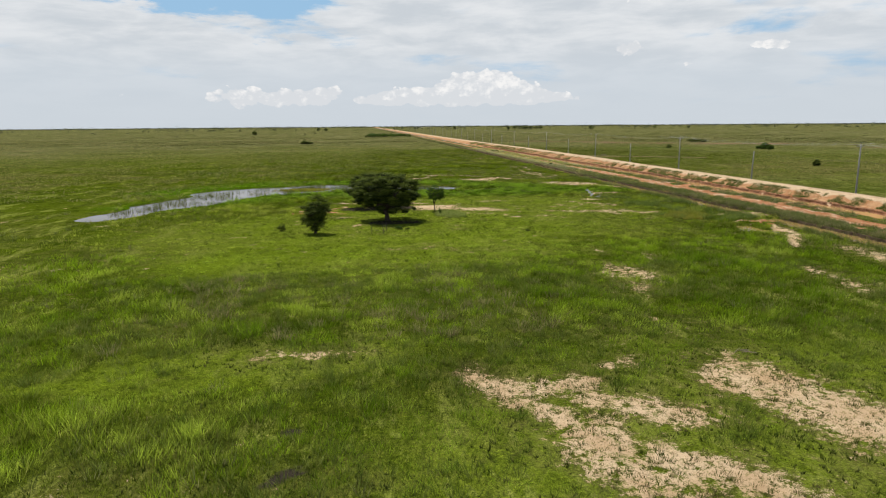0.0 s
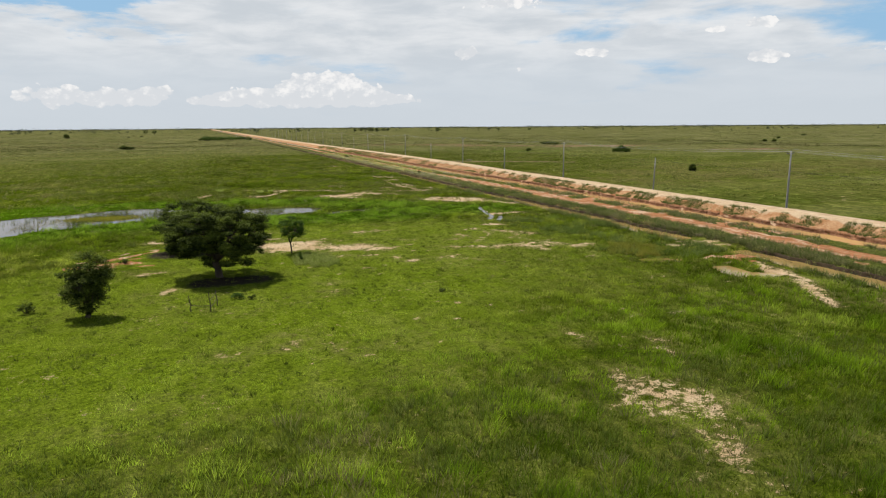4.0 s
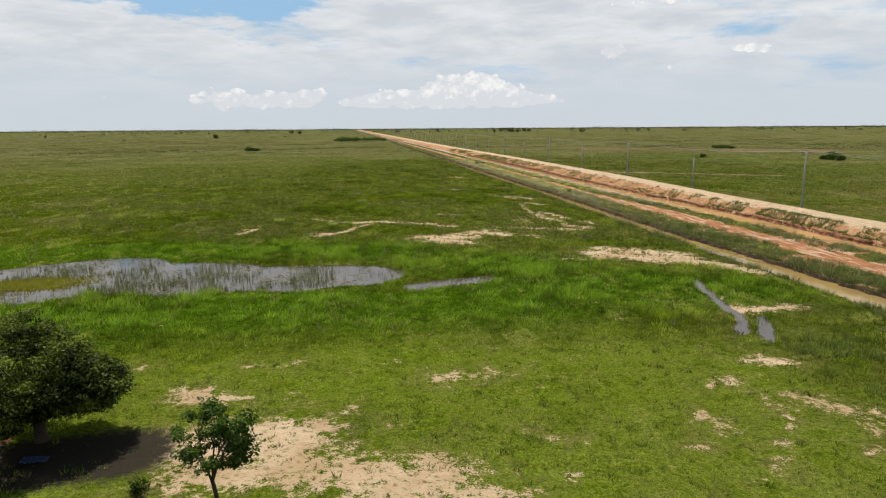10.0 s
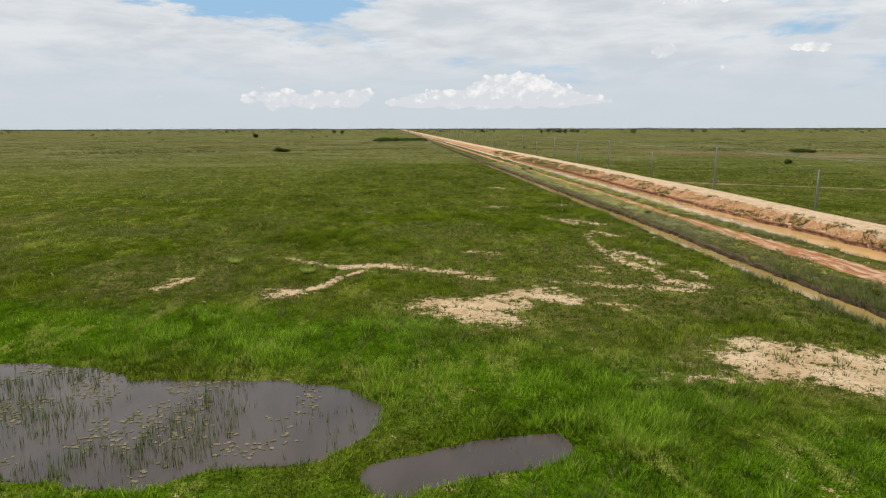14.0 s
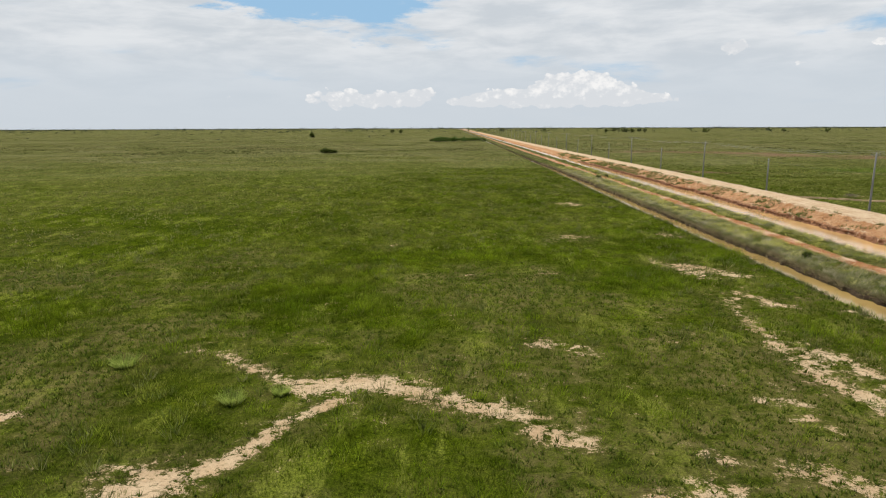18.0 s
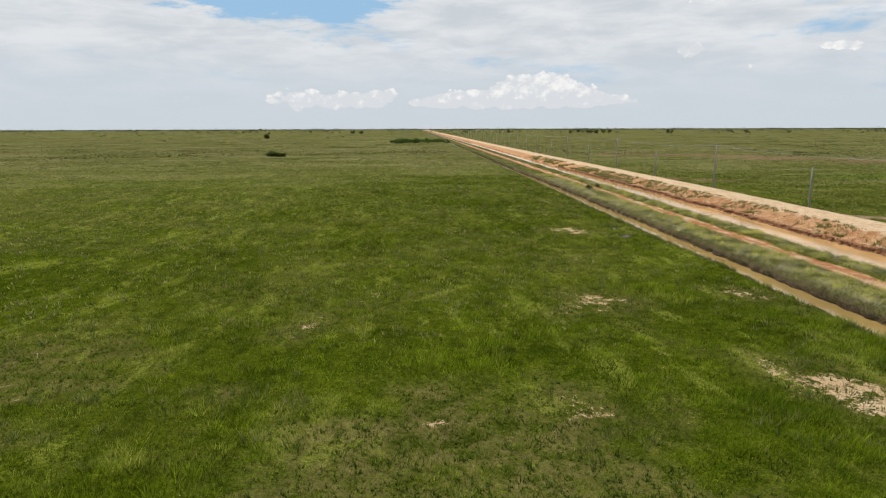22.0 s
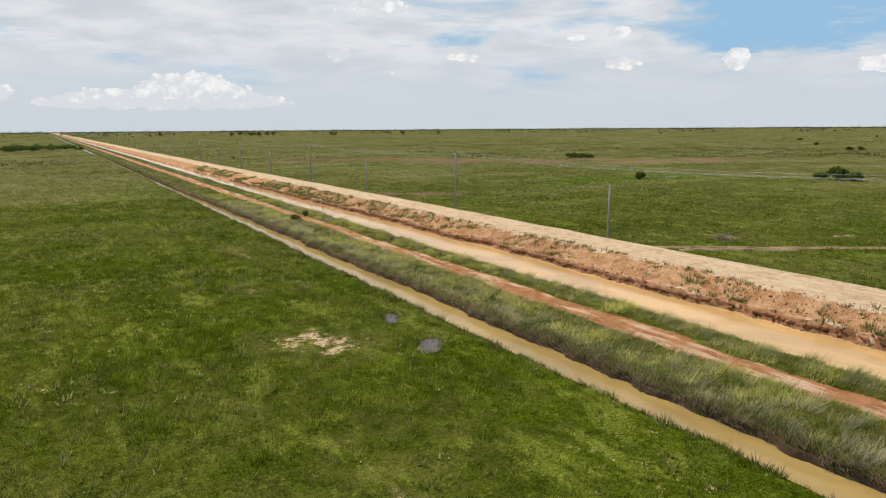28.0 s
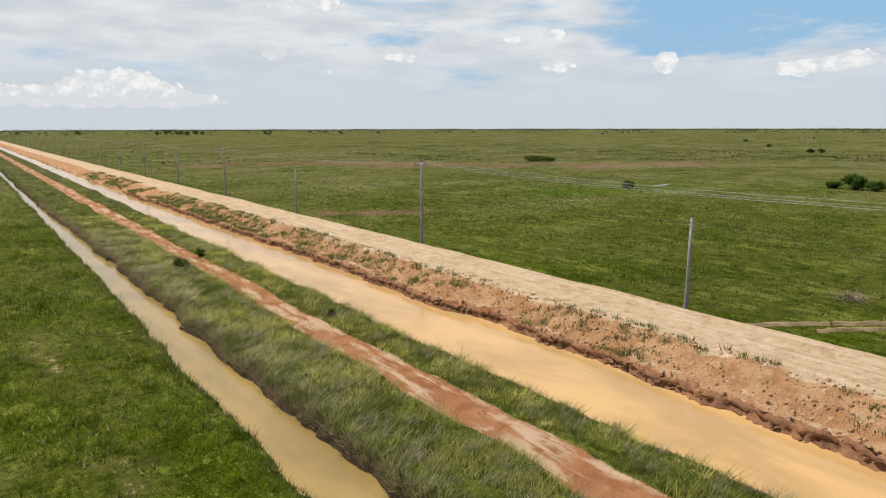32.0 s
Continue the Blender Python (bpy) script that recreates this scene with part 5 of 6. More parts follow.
# ================= clods along the broken bank =================
def clods():
    r = random.Random(7)
    shapes = []
    for k in range(6):
        bm = bmesh.new()
        bmesh.ops.create_icosphere(bm, subdivisions=2, radius=1.0)
        for v in bm.verts:
            q = noise.noise(v.co * 1.3 + Vector((k * 9.1, 0, 0)))
            v.co *= 0.85 + 0.45 * q
            v.co.z = max(-0.5, min(0.55, v.co.z * 0.7))
        bmesh.ops.triangulate(bm, faces=bm.faces)
        me = bpy.data.meshes.new("clod")
        bm.to_mesh(me)
        bm.free()
        me.materials.append(M_CLOD)
        shapes.append(me)
    base = tagged(new("earth_bank"), "broken red-brown clay bank crumbling into the orange canal", "bank", kind="structure")
    base.location = (CUT_RIGHT, 200, 0)
    ya = np.arange(30, 430, 0.24)
    wob = (fbm(ya, ya * 0, 2.2, 19) - 0.5) * 0.5
    me = strip_mesh("bank_lip", np.stack([edges(ya)["w1"] + 0.1 + wob, ya], 1), ((-0.42, -0.5), (-0.3, -0.1), (-0.02, 0.02), (-0.14, 0.2), (0.0, 0.36), (0.16, 0.40), (0.42, 0.3)), 0.1, M_CLOD, 20)
    me.vertices.foreach_get("co", co := np.empty(len(me.vertices) * 3, dtype=np.float32))
    co = co.reshape(-1, 7, 3)
    co[:, :, 2] = np.array((-0.5, -0.2, 0.0, 0.14, 0.33, 0.37, 0.12)) + 0.075 * np.random.default_rng(3).normal(size=co.shape[:2]) + (wob * 0.25)[:, None]
    co -= np.array((CUT_RIGHT, 200, 0))
    me.vertices.foreach_set("co", np.ascontiguousarray(co, dtype=np.float32).ravel())
    new("lip", me).parent = base
    for k in range(290):
        yy = 150 + 190 * r.random() ** 0.6
        ya = np.array([yy])
        xx = float(edges(ya)["w1"][0]) + r.uniform(-0.30, 0.16)
        ob = new("clod", shapes[k % 6])
        ob.parent = base
        size = r.uniform(0.07, 0.19)
        zz = -0.24 if r.random() < 0.45 else r.uniform(-0.2, 0.3)
        ob.matrix_basis = Matrix.LocRotScale((xx - CUT_RIGHT, yy - 200, zz), Euler((r.uniform(-0.3, 0.3), r.uniform(-0.3, 0.3), r.uniform(0, 6.3))), (size * r.uniform(0.8, 1.2), size * r.uniform(1.2, 3.0), size * r.uniform(0.7, 1.1)))


clods()


def canal_bank():
    """The wet undercut edge of the berm, standing in the narrow canal."""
    base = tagged(new("canal_bank"), "dark wet earth bank undercut along the narrow canal", "bank", kind="structure")
    for k, (y0, y1) in enumerate(((14, 61), (76, 200), (200, 330), (330, 480))):
        ya = np.arange(y0, y1, 0.26)
        wob = (fbm(ya, ya * 0, 1.7, 47) - 0.5) * 0.7
        me = strip_mesh("bank_face", np.stack([edges(ya)["c1"] + 0.12 + wob, ya], 1), ((-0.2, 0.0), (-0.08, 0.0), (0.0, 0.0), (0.05, 0.0), (0.16, 0.0), (0.34, 0.0)), 0.04, M_WET, 48 + k)
        me.vertices.foreach_get("co", co := np.empty(len(me.vertices) * 3, dtype=np.float32))
        co = co.reshape(-1, 6, 3)
        co[:, :, 2] = np.array((-0.6, -0.24, -0.06, 0.1, 0.16, -0.05)) + 0.05 * np.random.default_rng(k).normal(size=co.shape[:2]) + (wob * 0.2)[:, None]
        me.vertices.foreach_set("co", np.ascontiguousarray(co, dtype=np.float32).ravel())
        new("bank_face", me).parent = base


canal_bank()


def soil_lumps():
    """Loose lumps of earth over the dam slope and along the track."""
    r = np.random.default_rng(17)
    n = 14000
    y = 150 + 235 * r.random(n) ** 0.7
    e = edges(y)
    x = e["w1"] + 0.15 + (e["r0"] - e["w1"] + 0.5) * r.random(n)
    few = r.random(n) < 0.03
    x = np.where(few, e["t0"] + (e["t1"] - e["t0"]) * r.random(n), x)
    z = height_at(x, y)
    s = (0.025 + 0.13 * r.random(n) ** 5) * np.where(few, 0.5, 1.0)
    corners = np.array([(1, 0, 0), (0, 1, 0), (-1, 0, 0), (0, -1, 0), (0, 0, 1), (0, 0, -1), (0.65, 0.65, 0.4), (-0.65, 0.65, 0.4), (-0.65, -0.65, 0.4), (0.65, -0.65, 0.4)])
    faces = np.array([(0, 6, 9), (1, 7, 6), (2, 8, 7), (3, 9, 8), (4, 9, 6), (4, 6, 7), (4, 7, 8), (4, 8, 9), (0, 1, 6), (1, 2, 7), (2, 3, 8), (3, 0, 9)])
    v = corners[None] * (s[:, None, None] * (0.7 + 0.6 * r.random((n, 10, 1)))) + np.stack([x, y, z], 1)[:, None]
    f = (faces[None] + (np.arange(n) * 10)[:, None, None]).reshape(-1)
    tagged(new("soil_lumps", array_mesh("soil_lumps", v.reshape(-1, 3), f, M_LUMP, 3)), "loose orange-brown lumps of earth on the dam slope", "soil", kind="stuff")


soil_lumps()


# ================= grass =================
def middle_line(y):
    return np.interp(y, [-40, 20, 120, 190, 260, 340], [4, 10, 22, 30, 52, 60])


def blades(x, y, z, h, w, lean, colour, rng):
    """One triangle a blade: a foot of width w, a tip blown over by lean."""
    n = len(x)
    a = rng.random(n) * 6.283
    dx, dy = np.cos(a) * w * 0.5, np.sin(a) * w * 0.5
    v = np.empty((n, 3, 3), dtype=np.float32)
    v[:, 0] = np.stack([x - dx, y - dy, z - 0.03], 1)
    v[:, 1] = np.stack([x + dx, y + dy, z - 0.03], 1)
    v[:, 2] = np.stack([x + lean[:, 0] * h, y + lean[:, 1] * h, z + h], 1)
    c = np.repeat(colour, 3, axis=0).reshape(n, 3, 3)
    # shade low in the sward painted in: feet darkened, tips brightened
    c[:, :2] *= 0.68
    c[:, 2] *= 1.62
    return v.reshape(-1, 3), c.reshape(-1, 3)


def lerp3(a, b, t):
    return np.asarray(a) * (1 - t[:, None]) + np.asarray(b) * t[:, None]


def grass_field(name, x0, x1, y0, y1, clumps, per, seed, label, reach=70, slim=1.0):
    rng = np.random.default_rng(seed)
    x = x0 + (x1 - x0) * rng.random(clumps)
    y = y0 + (y1 - y0) * rng.random(clumps)
    off = np.abs(x - middle_line(y))
    e = edges(y)
    sand, soil, mud_shade, lush, lawn, rank = zones_at(x, y)
    wet = pond_at(x, y)
    sparse = sparse_at(x, y)
    thin = (1 - step(off, reach * 0.3, reach)) * (1 - 0.95 * step(sand + (fbm(x, y, 1.2, 61) - 0.5) * 1.0, 0.28, 0.5))
    thin *= (1 - 0.72 * sparse) * (1 - step(y, 320, 430))
    thin *= 1 - 0.985 * step(soil, 0.2, 0.45)
    thin *= 1 - 0.97 * strokes(x, y, PUDDLES, 0.6, 0.2)
    thin *= 1 - 0.92 * strokes(x, y, MUD_SHADE_AREA, 0.8, 0.6)
    thin *= 1 - 0.97 * step(wet, 0.3, 0.6)
    canal = (x > e["c0"] + 0.02) & (x < e["c1"] + 0.22) & (canal_open(y) > 0.5)
    cut = (x > e["w0"] - 0.3) & (x < e["w1"] + 0.25) & (y > 120)
    thin = np.where(canal | cut, 0, thin)
    keep = rng.random(clumps) < thin
    x, y, lush, lawn, rank = x[keep], y[keep], lush[keep], lawn[keep], rank[keep]
    n = len(x)
    sparse = sparse[keep]
    tall = step(fbm(x, y, 7, 62), 0.42, 0.62)
    heap = step(fbm(x, y, 1.8, 69, 3), 0.35, 0.7)
    pale = step(fbm(x, y, 9, 63) + 0.35 * (fbm(x, y, 1.5, 60) - 0.5), 0.53, 0.66) * 0.8
    wx, wy = (fbm(x, y, 1.6, 51) - 0.5) * 4, (fbm(x, y, 1.6, 52) - 0.5) * 4
    pale = np.maximum(pale, 0.75 * step(fbm(x + wx, y + wy, 3.6, 57, 3), 0.55, 0.68) * step(fbm(x, y, 38, 56), 0.40, 0.55))
    pale = pale * (1 - 0.7 * sparse)
    dark = step(fbm(x, y, 6, 64) + 0.5 * (fbm(x, y, 1.3, 59) - 0.5), 0.54, 0.40)
    h = (0.20 + 0.32 * tall) * (0.5 + 1.0 * heap) + 0.12 * rng.random(n)
    h = h * (1 - 0.45 * sparse)
    h = h * (1 - lawn) + (0.05 + 0.06 * rng.random(n) + 0.20 * step(0.5 * heap + 0.5 * fbm(x, y, 0.7, 53, 2), 0.55, 0.85)) * lawn
    h = h * (1 - rank) + (0.22 + 0.26 * rng.random(n)) * (0.45 + 1.0 * heap) * rank
    h = h * (1 - 0.65 * rank * step(-y, -230, -150))
    wild = (1 - lawn) * (1 - rank) * np.clip(step(y, 120, 150) + step(-y, -45, -25), 0, 1)
    h = h * (1 + 0.28 * wild * np.where(y < 60, 0.7, 1.0))
    h = h * (1 - 0.3 * wild * step(y, 120, 150))
    odd = rng.random(n)
    h = np.where(odd < 0.006, h * 2.0, h)
    base = lerp3((0.104, 0.136, 0.008), (0.060, 0.086, 0.005), dark)
    base = base * (1 - pale[:, None]) + np.array((0.190, 0.200, 0.036)) * pale[:, None]
    base = base * (1 - lush[:, None]) + lerp3((0.066, 0.118, 0.008), (0.105, 0.160, 0.014), heap) * lush[:, None]
    base = base * (1 - 0.85 * lawn[:, None]) + lerp3((0.120, 0.150, 0.018), (0.158, 0.184, 0.028), heap) * (0.78 + 0.22 * step(fbm(x, y, 6, 58), 0.34, 0.6))[:, None] * 0.85 * lawn[:, None]
    base = base * (1 - 0.5 * rank[:, None]) + np.array((0.150, 0.155, 0.045)) * 0.5 * rank[:, None]
    grey = rank * (0.4 + 0.55 * step(fbm(x, y, 2.2, 65), 0.40, 0.58)) * (0.55 + 0.45 * step(np.abs(x - CANAL_RIGHT - 0.8), 3.0, 0.5))
    base = base * (1 + 0.9 * rank[:, None] * np.array((1.7, 1.2, 1.5)))
    base = base * (1 - 0.8 * grey[:, None]) + np.array((0.385, 0.335, 0.195)) * 0.8 * grey[:, None]
    base = np.where((x > ROAD_RIGHT)[:, None], base * 0.62, base)
    patch = fbm(x, y, 0.8, 54, 2)
    deep = strokes(x + (patch - 0.5) * 6, y, DEEP_GREEN, 0.9, 2.0)
    base = base * (1 - 0.1 * deep)[:, None] * (0.52 + 0.98 * step(0.6 * patch + 0.4 * heap, 0.25, 0.75))[:, None]
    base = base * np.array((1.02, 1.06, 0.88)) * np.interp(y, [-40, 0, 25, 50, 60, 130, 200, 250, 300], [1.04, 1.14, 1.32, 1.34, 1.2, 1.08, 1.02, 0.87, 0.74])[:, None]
    base = np.where((y < 46)[:, None], base * np.array((0.94, 1.05, 0.82)), base)
    base = base * (1 - 0.14 * step(y, 135, 160) * step(-x, -28, 0))[:, None]
    straw = (odd > 0.94)[:, None]
    base = np.where(straw, base * 0.5 + np.array((0.26, 0.22, 0.08)) * 0.5, base)
    base = base * (0.72 + 0.9 * rng.random(n))[:, None]
    # blades of every clump
    w = np.repeat(np.arange(n), per)
    a, r = rng.random(len(w)) * 6.283, np.sqrt(rng.random(len(w))) * 0.24
    bx, by = x[w] + np.cos(a) * r, y[w] + np.sin(a) * r
    bh = h[w] * (0.6 + 0.6 * rng.random(len(w)))
    wind = np.array((0.28, -0.14)) * 0.4
    lean = np.stack([np.cos(a), np.sin(a)], 1) * (0.2 + 0.6 * rng.random(len(w)))[:, None] + wind
    lean *= (1 + 0.3 * rank[w])[:, None]
    width = 0.030 + 0.034 * rng.random(len(w))
    width = width * (1 + np.where(y < 60, -0.25, -0.28)[w] * wild[w]) * (1 - 0.5 * lawn[w])
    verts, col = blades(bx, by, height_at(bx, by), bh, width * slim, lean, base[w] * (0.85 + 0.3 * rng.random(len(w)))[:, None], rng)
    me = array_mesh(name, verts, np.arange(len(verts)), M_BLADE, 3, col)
    tagged(new(name, me), label, "grass", kind="stuff")


grass_field("grass", -62, 66, -22, 60, 140000, 5, 71, "tall rough green meadow grass")
grass_field("grass", -62, 62, 60, 130, 110000, 5, 72, "short bright green grass round the trees")
grass_field("grass", -64, 62, 130, 215, 120000, 5, 73, "dense dark green meadow grass")
grass_field("grass", -56, 62, 215, 380, 150000, 5, 74, "dense green meadow grass beside the canal")
grass_field("berm_grass", 63, 77, 60, 380, 52000, 8, 75, "tussocky grey-green grass on the berm", slim=0.62)
grass_field("grass", 95, 190, 190, 420, 60000, 4, 76, "green meadow grass beyond the road", reach=170)


def bank_plants():
    """Weeds on the slope of the road dam."""
    r = np.random.default_rng(81)
    n = 12000
    y = 40 + 460 * r.random(n)
    e = edges(y)
    x = e["w1"] + 0.3 + (e["r0"] - e["w1"] + 0.3) * r.random(n) ** 1.5
    south = np.maximum(step(-y, -210, -130), 0.8 * step(y, 290, 350))
    ok = (fbm(x, y, 4, 66) > 0.5 - 0.08 * south) & (r.random(n) < 0.34 + 0.6 * south)
    x, y = x[ok], y[ok]
    w = np.repeat(np.arange(len(x)), 20)
    a, d = r.random(len(w)) * 6.283, np.sqrt(r.random(len(w))) * 0.30
    size = 0.18 + 0.42 * r.random(len(x)) ** 2
    bx, by = x[w] + np.cos(a) * d, y[w] + np.sin(a) * d
    col = lerp3((0.085, 0.130, 0.016), (0.26, 0.25, 0.11), r.random(len(x)) ** 1.5)[w] * (0.7 + 0.5 * r.random(len(w)))[:, None]
    lean = np.stack([np.cos(a), np.sin(a)], 1) * 0.4
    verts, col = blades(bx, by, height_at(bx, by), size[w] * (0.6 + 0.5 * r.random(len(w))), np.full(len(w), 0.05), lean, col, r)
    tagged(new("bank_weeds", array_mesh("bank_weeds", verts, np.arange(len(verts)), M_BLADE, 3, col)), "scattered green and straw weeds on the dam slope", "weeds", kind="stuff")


bank_plants()


def tufts(name, x, y, h, spread_out, per, width, dark, light, seed, label, wind=(0.0, 0.0)):
    """Single tufts that stand out of the sward."""
    r = np.random.default_rng(seed)
    w = np.repeat(np.arange(len(x)), per)
    a, d = r.random(len(w)) * 6.283, np.sqrt(r.random(len(w))) * spread_out[w] * 0.5
    bx, by = x[w] + np.cos(a) * d, y[w] + np.sin(a) * d
    col = lerp3(dark, light, r.random(len(x)))[w] * (0.65 + 0.6 * r.random(len(w)))[:, None]
    lean = np.stack([np.cos(a), np.sin(a)], 1) * (0.25 + 0.55 * r.random(len(w)))[:, None] + np.array(wind) * (0.6 + 0.8 * r.random(len(w)))[:, None]
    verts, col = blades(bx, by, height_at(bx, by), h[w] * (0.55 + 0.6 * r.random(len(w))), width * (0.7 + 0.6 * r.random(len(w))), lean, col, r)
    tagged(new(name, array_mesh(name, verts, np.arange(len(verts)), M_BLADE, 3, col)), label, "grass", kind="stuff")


def scatter_tufts():
    r = np.random.default_rng(91)

    def dry_land(x, y):
        e = edges(y)
        works = (x > e["c0"] - 0.6) & (x < e["r1"] + 3.5)
        return (pond_at(x, y) < 0.05) & ~works

    # dark weeds on the short grass and on the sand
    x, y = -25 + 85 * r.random(9000), -15 + 330 * r.random(9000)
    ok = dry_land(x, y) & (r.random(9000) < 0.25 + 0.5 * step(fbm(x, y, 10, 92), 0.45, 0.65))
    x, y = x[ok], y[ok]
    tufts("weed_tufts", x, y, 0.18 + 0.30 * r.random(len(x)) ** 2, 0.25 + 0.35 * r.random(len(x)), 14, 0.04, (0.040, 0.062, 0.008), (0.100, 0.125, 0.018), 92, "dark green weed tufts scattered over grass and sand")
    # pale wisps in the tall grass
    x, y = -60 + 125 * r.random(9000), -20 + 380 * r.random(9000)
    ok = dry_land(x, y) & (fbm(x, y, 8, 93) > 0.52) & (strokes(x, y, LAWN_AREA, 0.8, 1.0) < 0.4)
    x, y = x[ok], y[ok]
    tufts("pale_grass_tufts", x, y, 0.45 + 0.4 * r.random(len(x)), 0.4 + 0.5 * r.random(len(x)), 16, 0.045, (0.110, 0.150, 0.022), (0.220, 0.215, 0.080), 93, "pale yellow-green wisps of taller grass")
    x, y = -40 + 90 * r.random(4200), -14 + 46 * r.random(4200)
    ok = dry_land(x, y) & (fbm(x, y, 6, 95) > 0.47) & (sand_at(x, y) < 0.3)
    x, y = x[ok], y[ok]
    tufts("rough_grass_tufts", x, y, 0.4 + 0.4 * r.random(len(x)), 0.5 + 0.8 * r.random(len(x)), 26, 0.03, (0.088, 0.138, 0.015), (0.172, 0.200, 0.044), 96, "tall rough tufts of yellowing grass")
    x, y = -22 + 42 * r.random(300), 8 + 24 * r.random(300)
    ok = dry_land(x, y) & (fbm(x, y, 5, 97) > 0.55)
    x, y = x[ok], y[ok]
    tufts("brown_grass_tufts", x, y, 0.55 + 0.45 * r.random(len(x)), 0.7 + 0.8 * r.random(len(x)), 34, 0.035, (0.19, 0.165, 0.070), (0.29, 0.255, 0.115), 98, "withered brown tufts among green grass")
    x, y = 8 + 7 * r.random(500), 71 + 11 * r.random(500)
    ok = (np.hypot((x - 11.6) / 2.6, (y - 76.5) / 4.6) + 0.8 * (fbm(x, y, 1.6, 100) - 0.5) < 1) & (sand_at(x, y) < 0.3)
    x, y = x[ok], y[ok]
    tufts("tall_grass", x, y, 0.4 + 0.35 * r.random(len(x)), 0.4 + 0.4 * r.random(len(x)), 16, 0.035, (0.19, 0.25, 0.045), (0.30, 0.32, 0.10), 101, "patch of taller grass on the lawn")
    # weeds standing in the silted head of the canal
    y = 6 + 312 * r.random(1100) ** 1.3
    e = edges(y)
    side = r.random(1100)
    x = np.where(side < 0.25, e["c0"] - 0.4 + 0.4 * r.normal(size=1100), e["c1"] + 0.55 + 0.35 * np.abs(r.normal(size=1100)))
    tufts("canal_weeds", x, y, (0.45 + 0.5 * r.random(1100)) * np.interp(y, [60, 140, 200], [1.3, 1.1, 0.75]), 0.5 + 0.6 * r.random(1100), 26, 0.045, (0.075, 0.105, 0.018), (0.22, 0.205, 0.09), 99, "rank weeds crowding the head of the canal")
    n = 6500
    y = 10 + 190 * r.random(n) ** 0.9
    e = edges(y)
    x = e["c1"] + 0.3 + (e["w1"] - e["c1"] - 0.2) * r.random(n)
    on_track = (x > e["t0"] + 0.2) & (x < e["t1"] - 0.2)
    ok = ~on_track & (fbm(x, y, 3.5, 105) > 0.46) & (r.random(n) < 1 - 0.75 * step(y, 120, 200))
    ok &= ~((x > e["w0"] + 0.4) & (fbm(x, y, 6, 106) < 0.44))
    x, y = x[ok], y[ok]
    tufts("bank_grass_tufts", x, y, 0.35 + 0.4 * r.random(len(x)), 0.5 + 0.7 * r.random(len(x)), 20, 0.05, (0.10, 0.140, 0.025), (0.26, 0.235, 0.12), 107, "clumps of green and straw grass overgrowing the canal banks")
    n = 12000
    x, y = -30 + 80 * r.random(n), 20 + 92 * r.random(n)
    ok = dry_land(x, y) & (fbm(x, y, 2.6, 120) > 0.47) & (sand_at(x, y) < 0.35)
    x, y = x[ok], y[ok]
    tufts("lawn_weeds", x, y, 0.08 + 0.20 * r.random(len(x)) ** 2, 0.2 + 0.4 * r.random(len(x)), 9, 0.06, (0.070, 0.105, 0.012), (0.215, 0.235, 0.05), 121, "small light and dark weeds in the short grass")
    n = 2600
    y = 190 + 520 * r.random(n) ** 1.2
    e = edges(y)
    x = np.where(r.random(n) < 0.5, e["c0"] - 0.25 - 0.3 * np.abs(r.normal(size=n)), e["c1"] + 0.5 + 0.4 * np.abs(r.normal(size=n)))
    tufts("canal_edge_grass", x, y, 0.22 + 0.3 * r.random(n) ** 2, 0.5 + 0.7 * r.random(n), 20, 0.03, (0.10, 0.125, 0.02), (0.24, 0.225, 0.10), 122, "tussocks of grass hanging over the canal's edges")
    # yellowing weeds and dark tussocks before the head of the canal
    n = 900
    x, y = 46 + 9 * r.random(n), 62 + 11 * r.random(n)
    ok = dry_land(x, y) & (np.hypot((x - 51) / 4.0, (y - 67.5) / 4.5) + 1.2 * (fbm(x, y, 1.5, 137) - 0.5) < 0.9)
    x, y = x[ok], y[ok]
    tufts("yellow_weeds", x, y, 0.3 + 0.35 * r.random(len(x)), 0.4 + 0.5 * r.random(len(x)), 16, 0.05, (0.15, 0.17, 0.02), (0.30, 0.27, 0.05), 138, "patch of yellowing weeds near the canal head")
    n = 420
    x, y = 46 + 15 * r.random(n), 60 + 38 * r.random(n)
    ok = dry_land(x, y) & (fbm(x, y, 4, 139) > 0.5) & (sand_at(x, y) < 0.3)
    x, y = x[ok], y[ok]
    tufts("dark_tussocks", x, y, 0.5 + 0.5 * r.random(len(x)), 0.8 + 1.0 * r.random(len(x)), 44, 0.05, (0.075, 0.115, 0.016), (0.19, 0.235, 0.06), 140, "dense green tussocks standing beside the canal head")
    n = 4200
    y = 160 + 250 * r.random(n) ** 1.2
    x = edges(y)["c1"] + 0.28 + 0.32 * r.random(n)
    tufts("lip_grass", x, y, 0.16 + 0.26 * r.random(n), 0.3 + 0.5 * r.random(n), 16, 0.03, (0.105, 0.085, 0.042), (0.36, 0.30, 0.17), 136, "withered grass hanging over the wet canal bank", wind=(-0.8, -0.1))
    # small tufts dotting the sand
    n = 22000
    x, y = -12 + 75 * r.random(n), -16 + 160 * r.random(n)
    ok = (sand_at(x, y) > 0.3) & (r.random(n) < np.where(y < 40, 1.0, 0.35)) & dry_land(x, y)
    x, y = x[ok], y[ok]
    tufts("sand_tufts", x, y, (0.10 + 0.22 * r.random(len(x)) ** 3) * np.where(y < 40, 1.25, 1.0), 0.16 + 0.45 * r.random(len(x)) ** 2, 14, 0.035, (0.075, 0.105, 0.015), (0.20, 0.165, 0.07), 108, "tiny green and brown tufts dotting bare sand")
    n = 12000
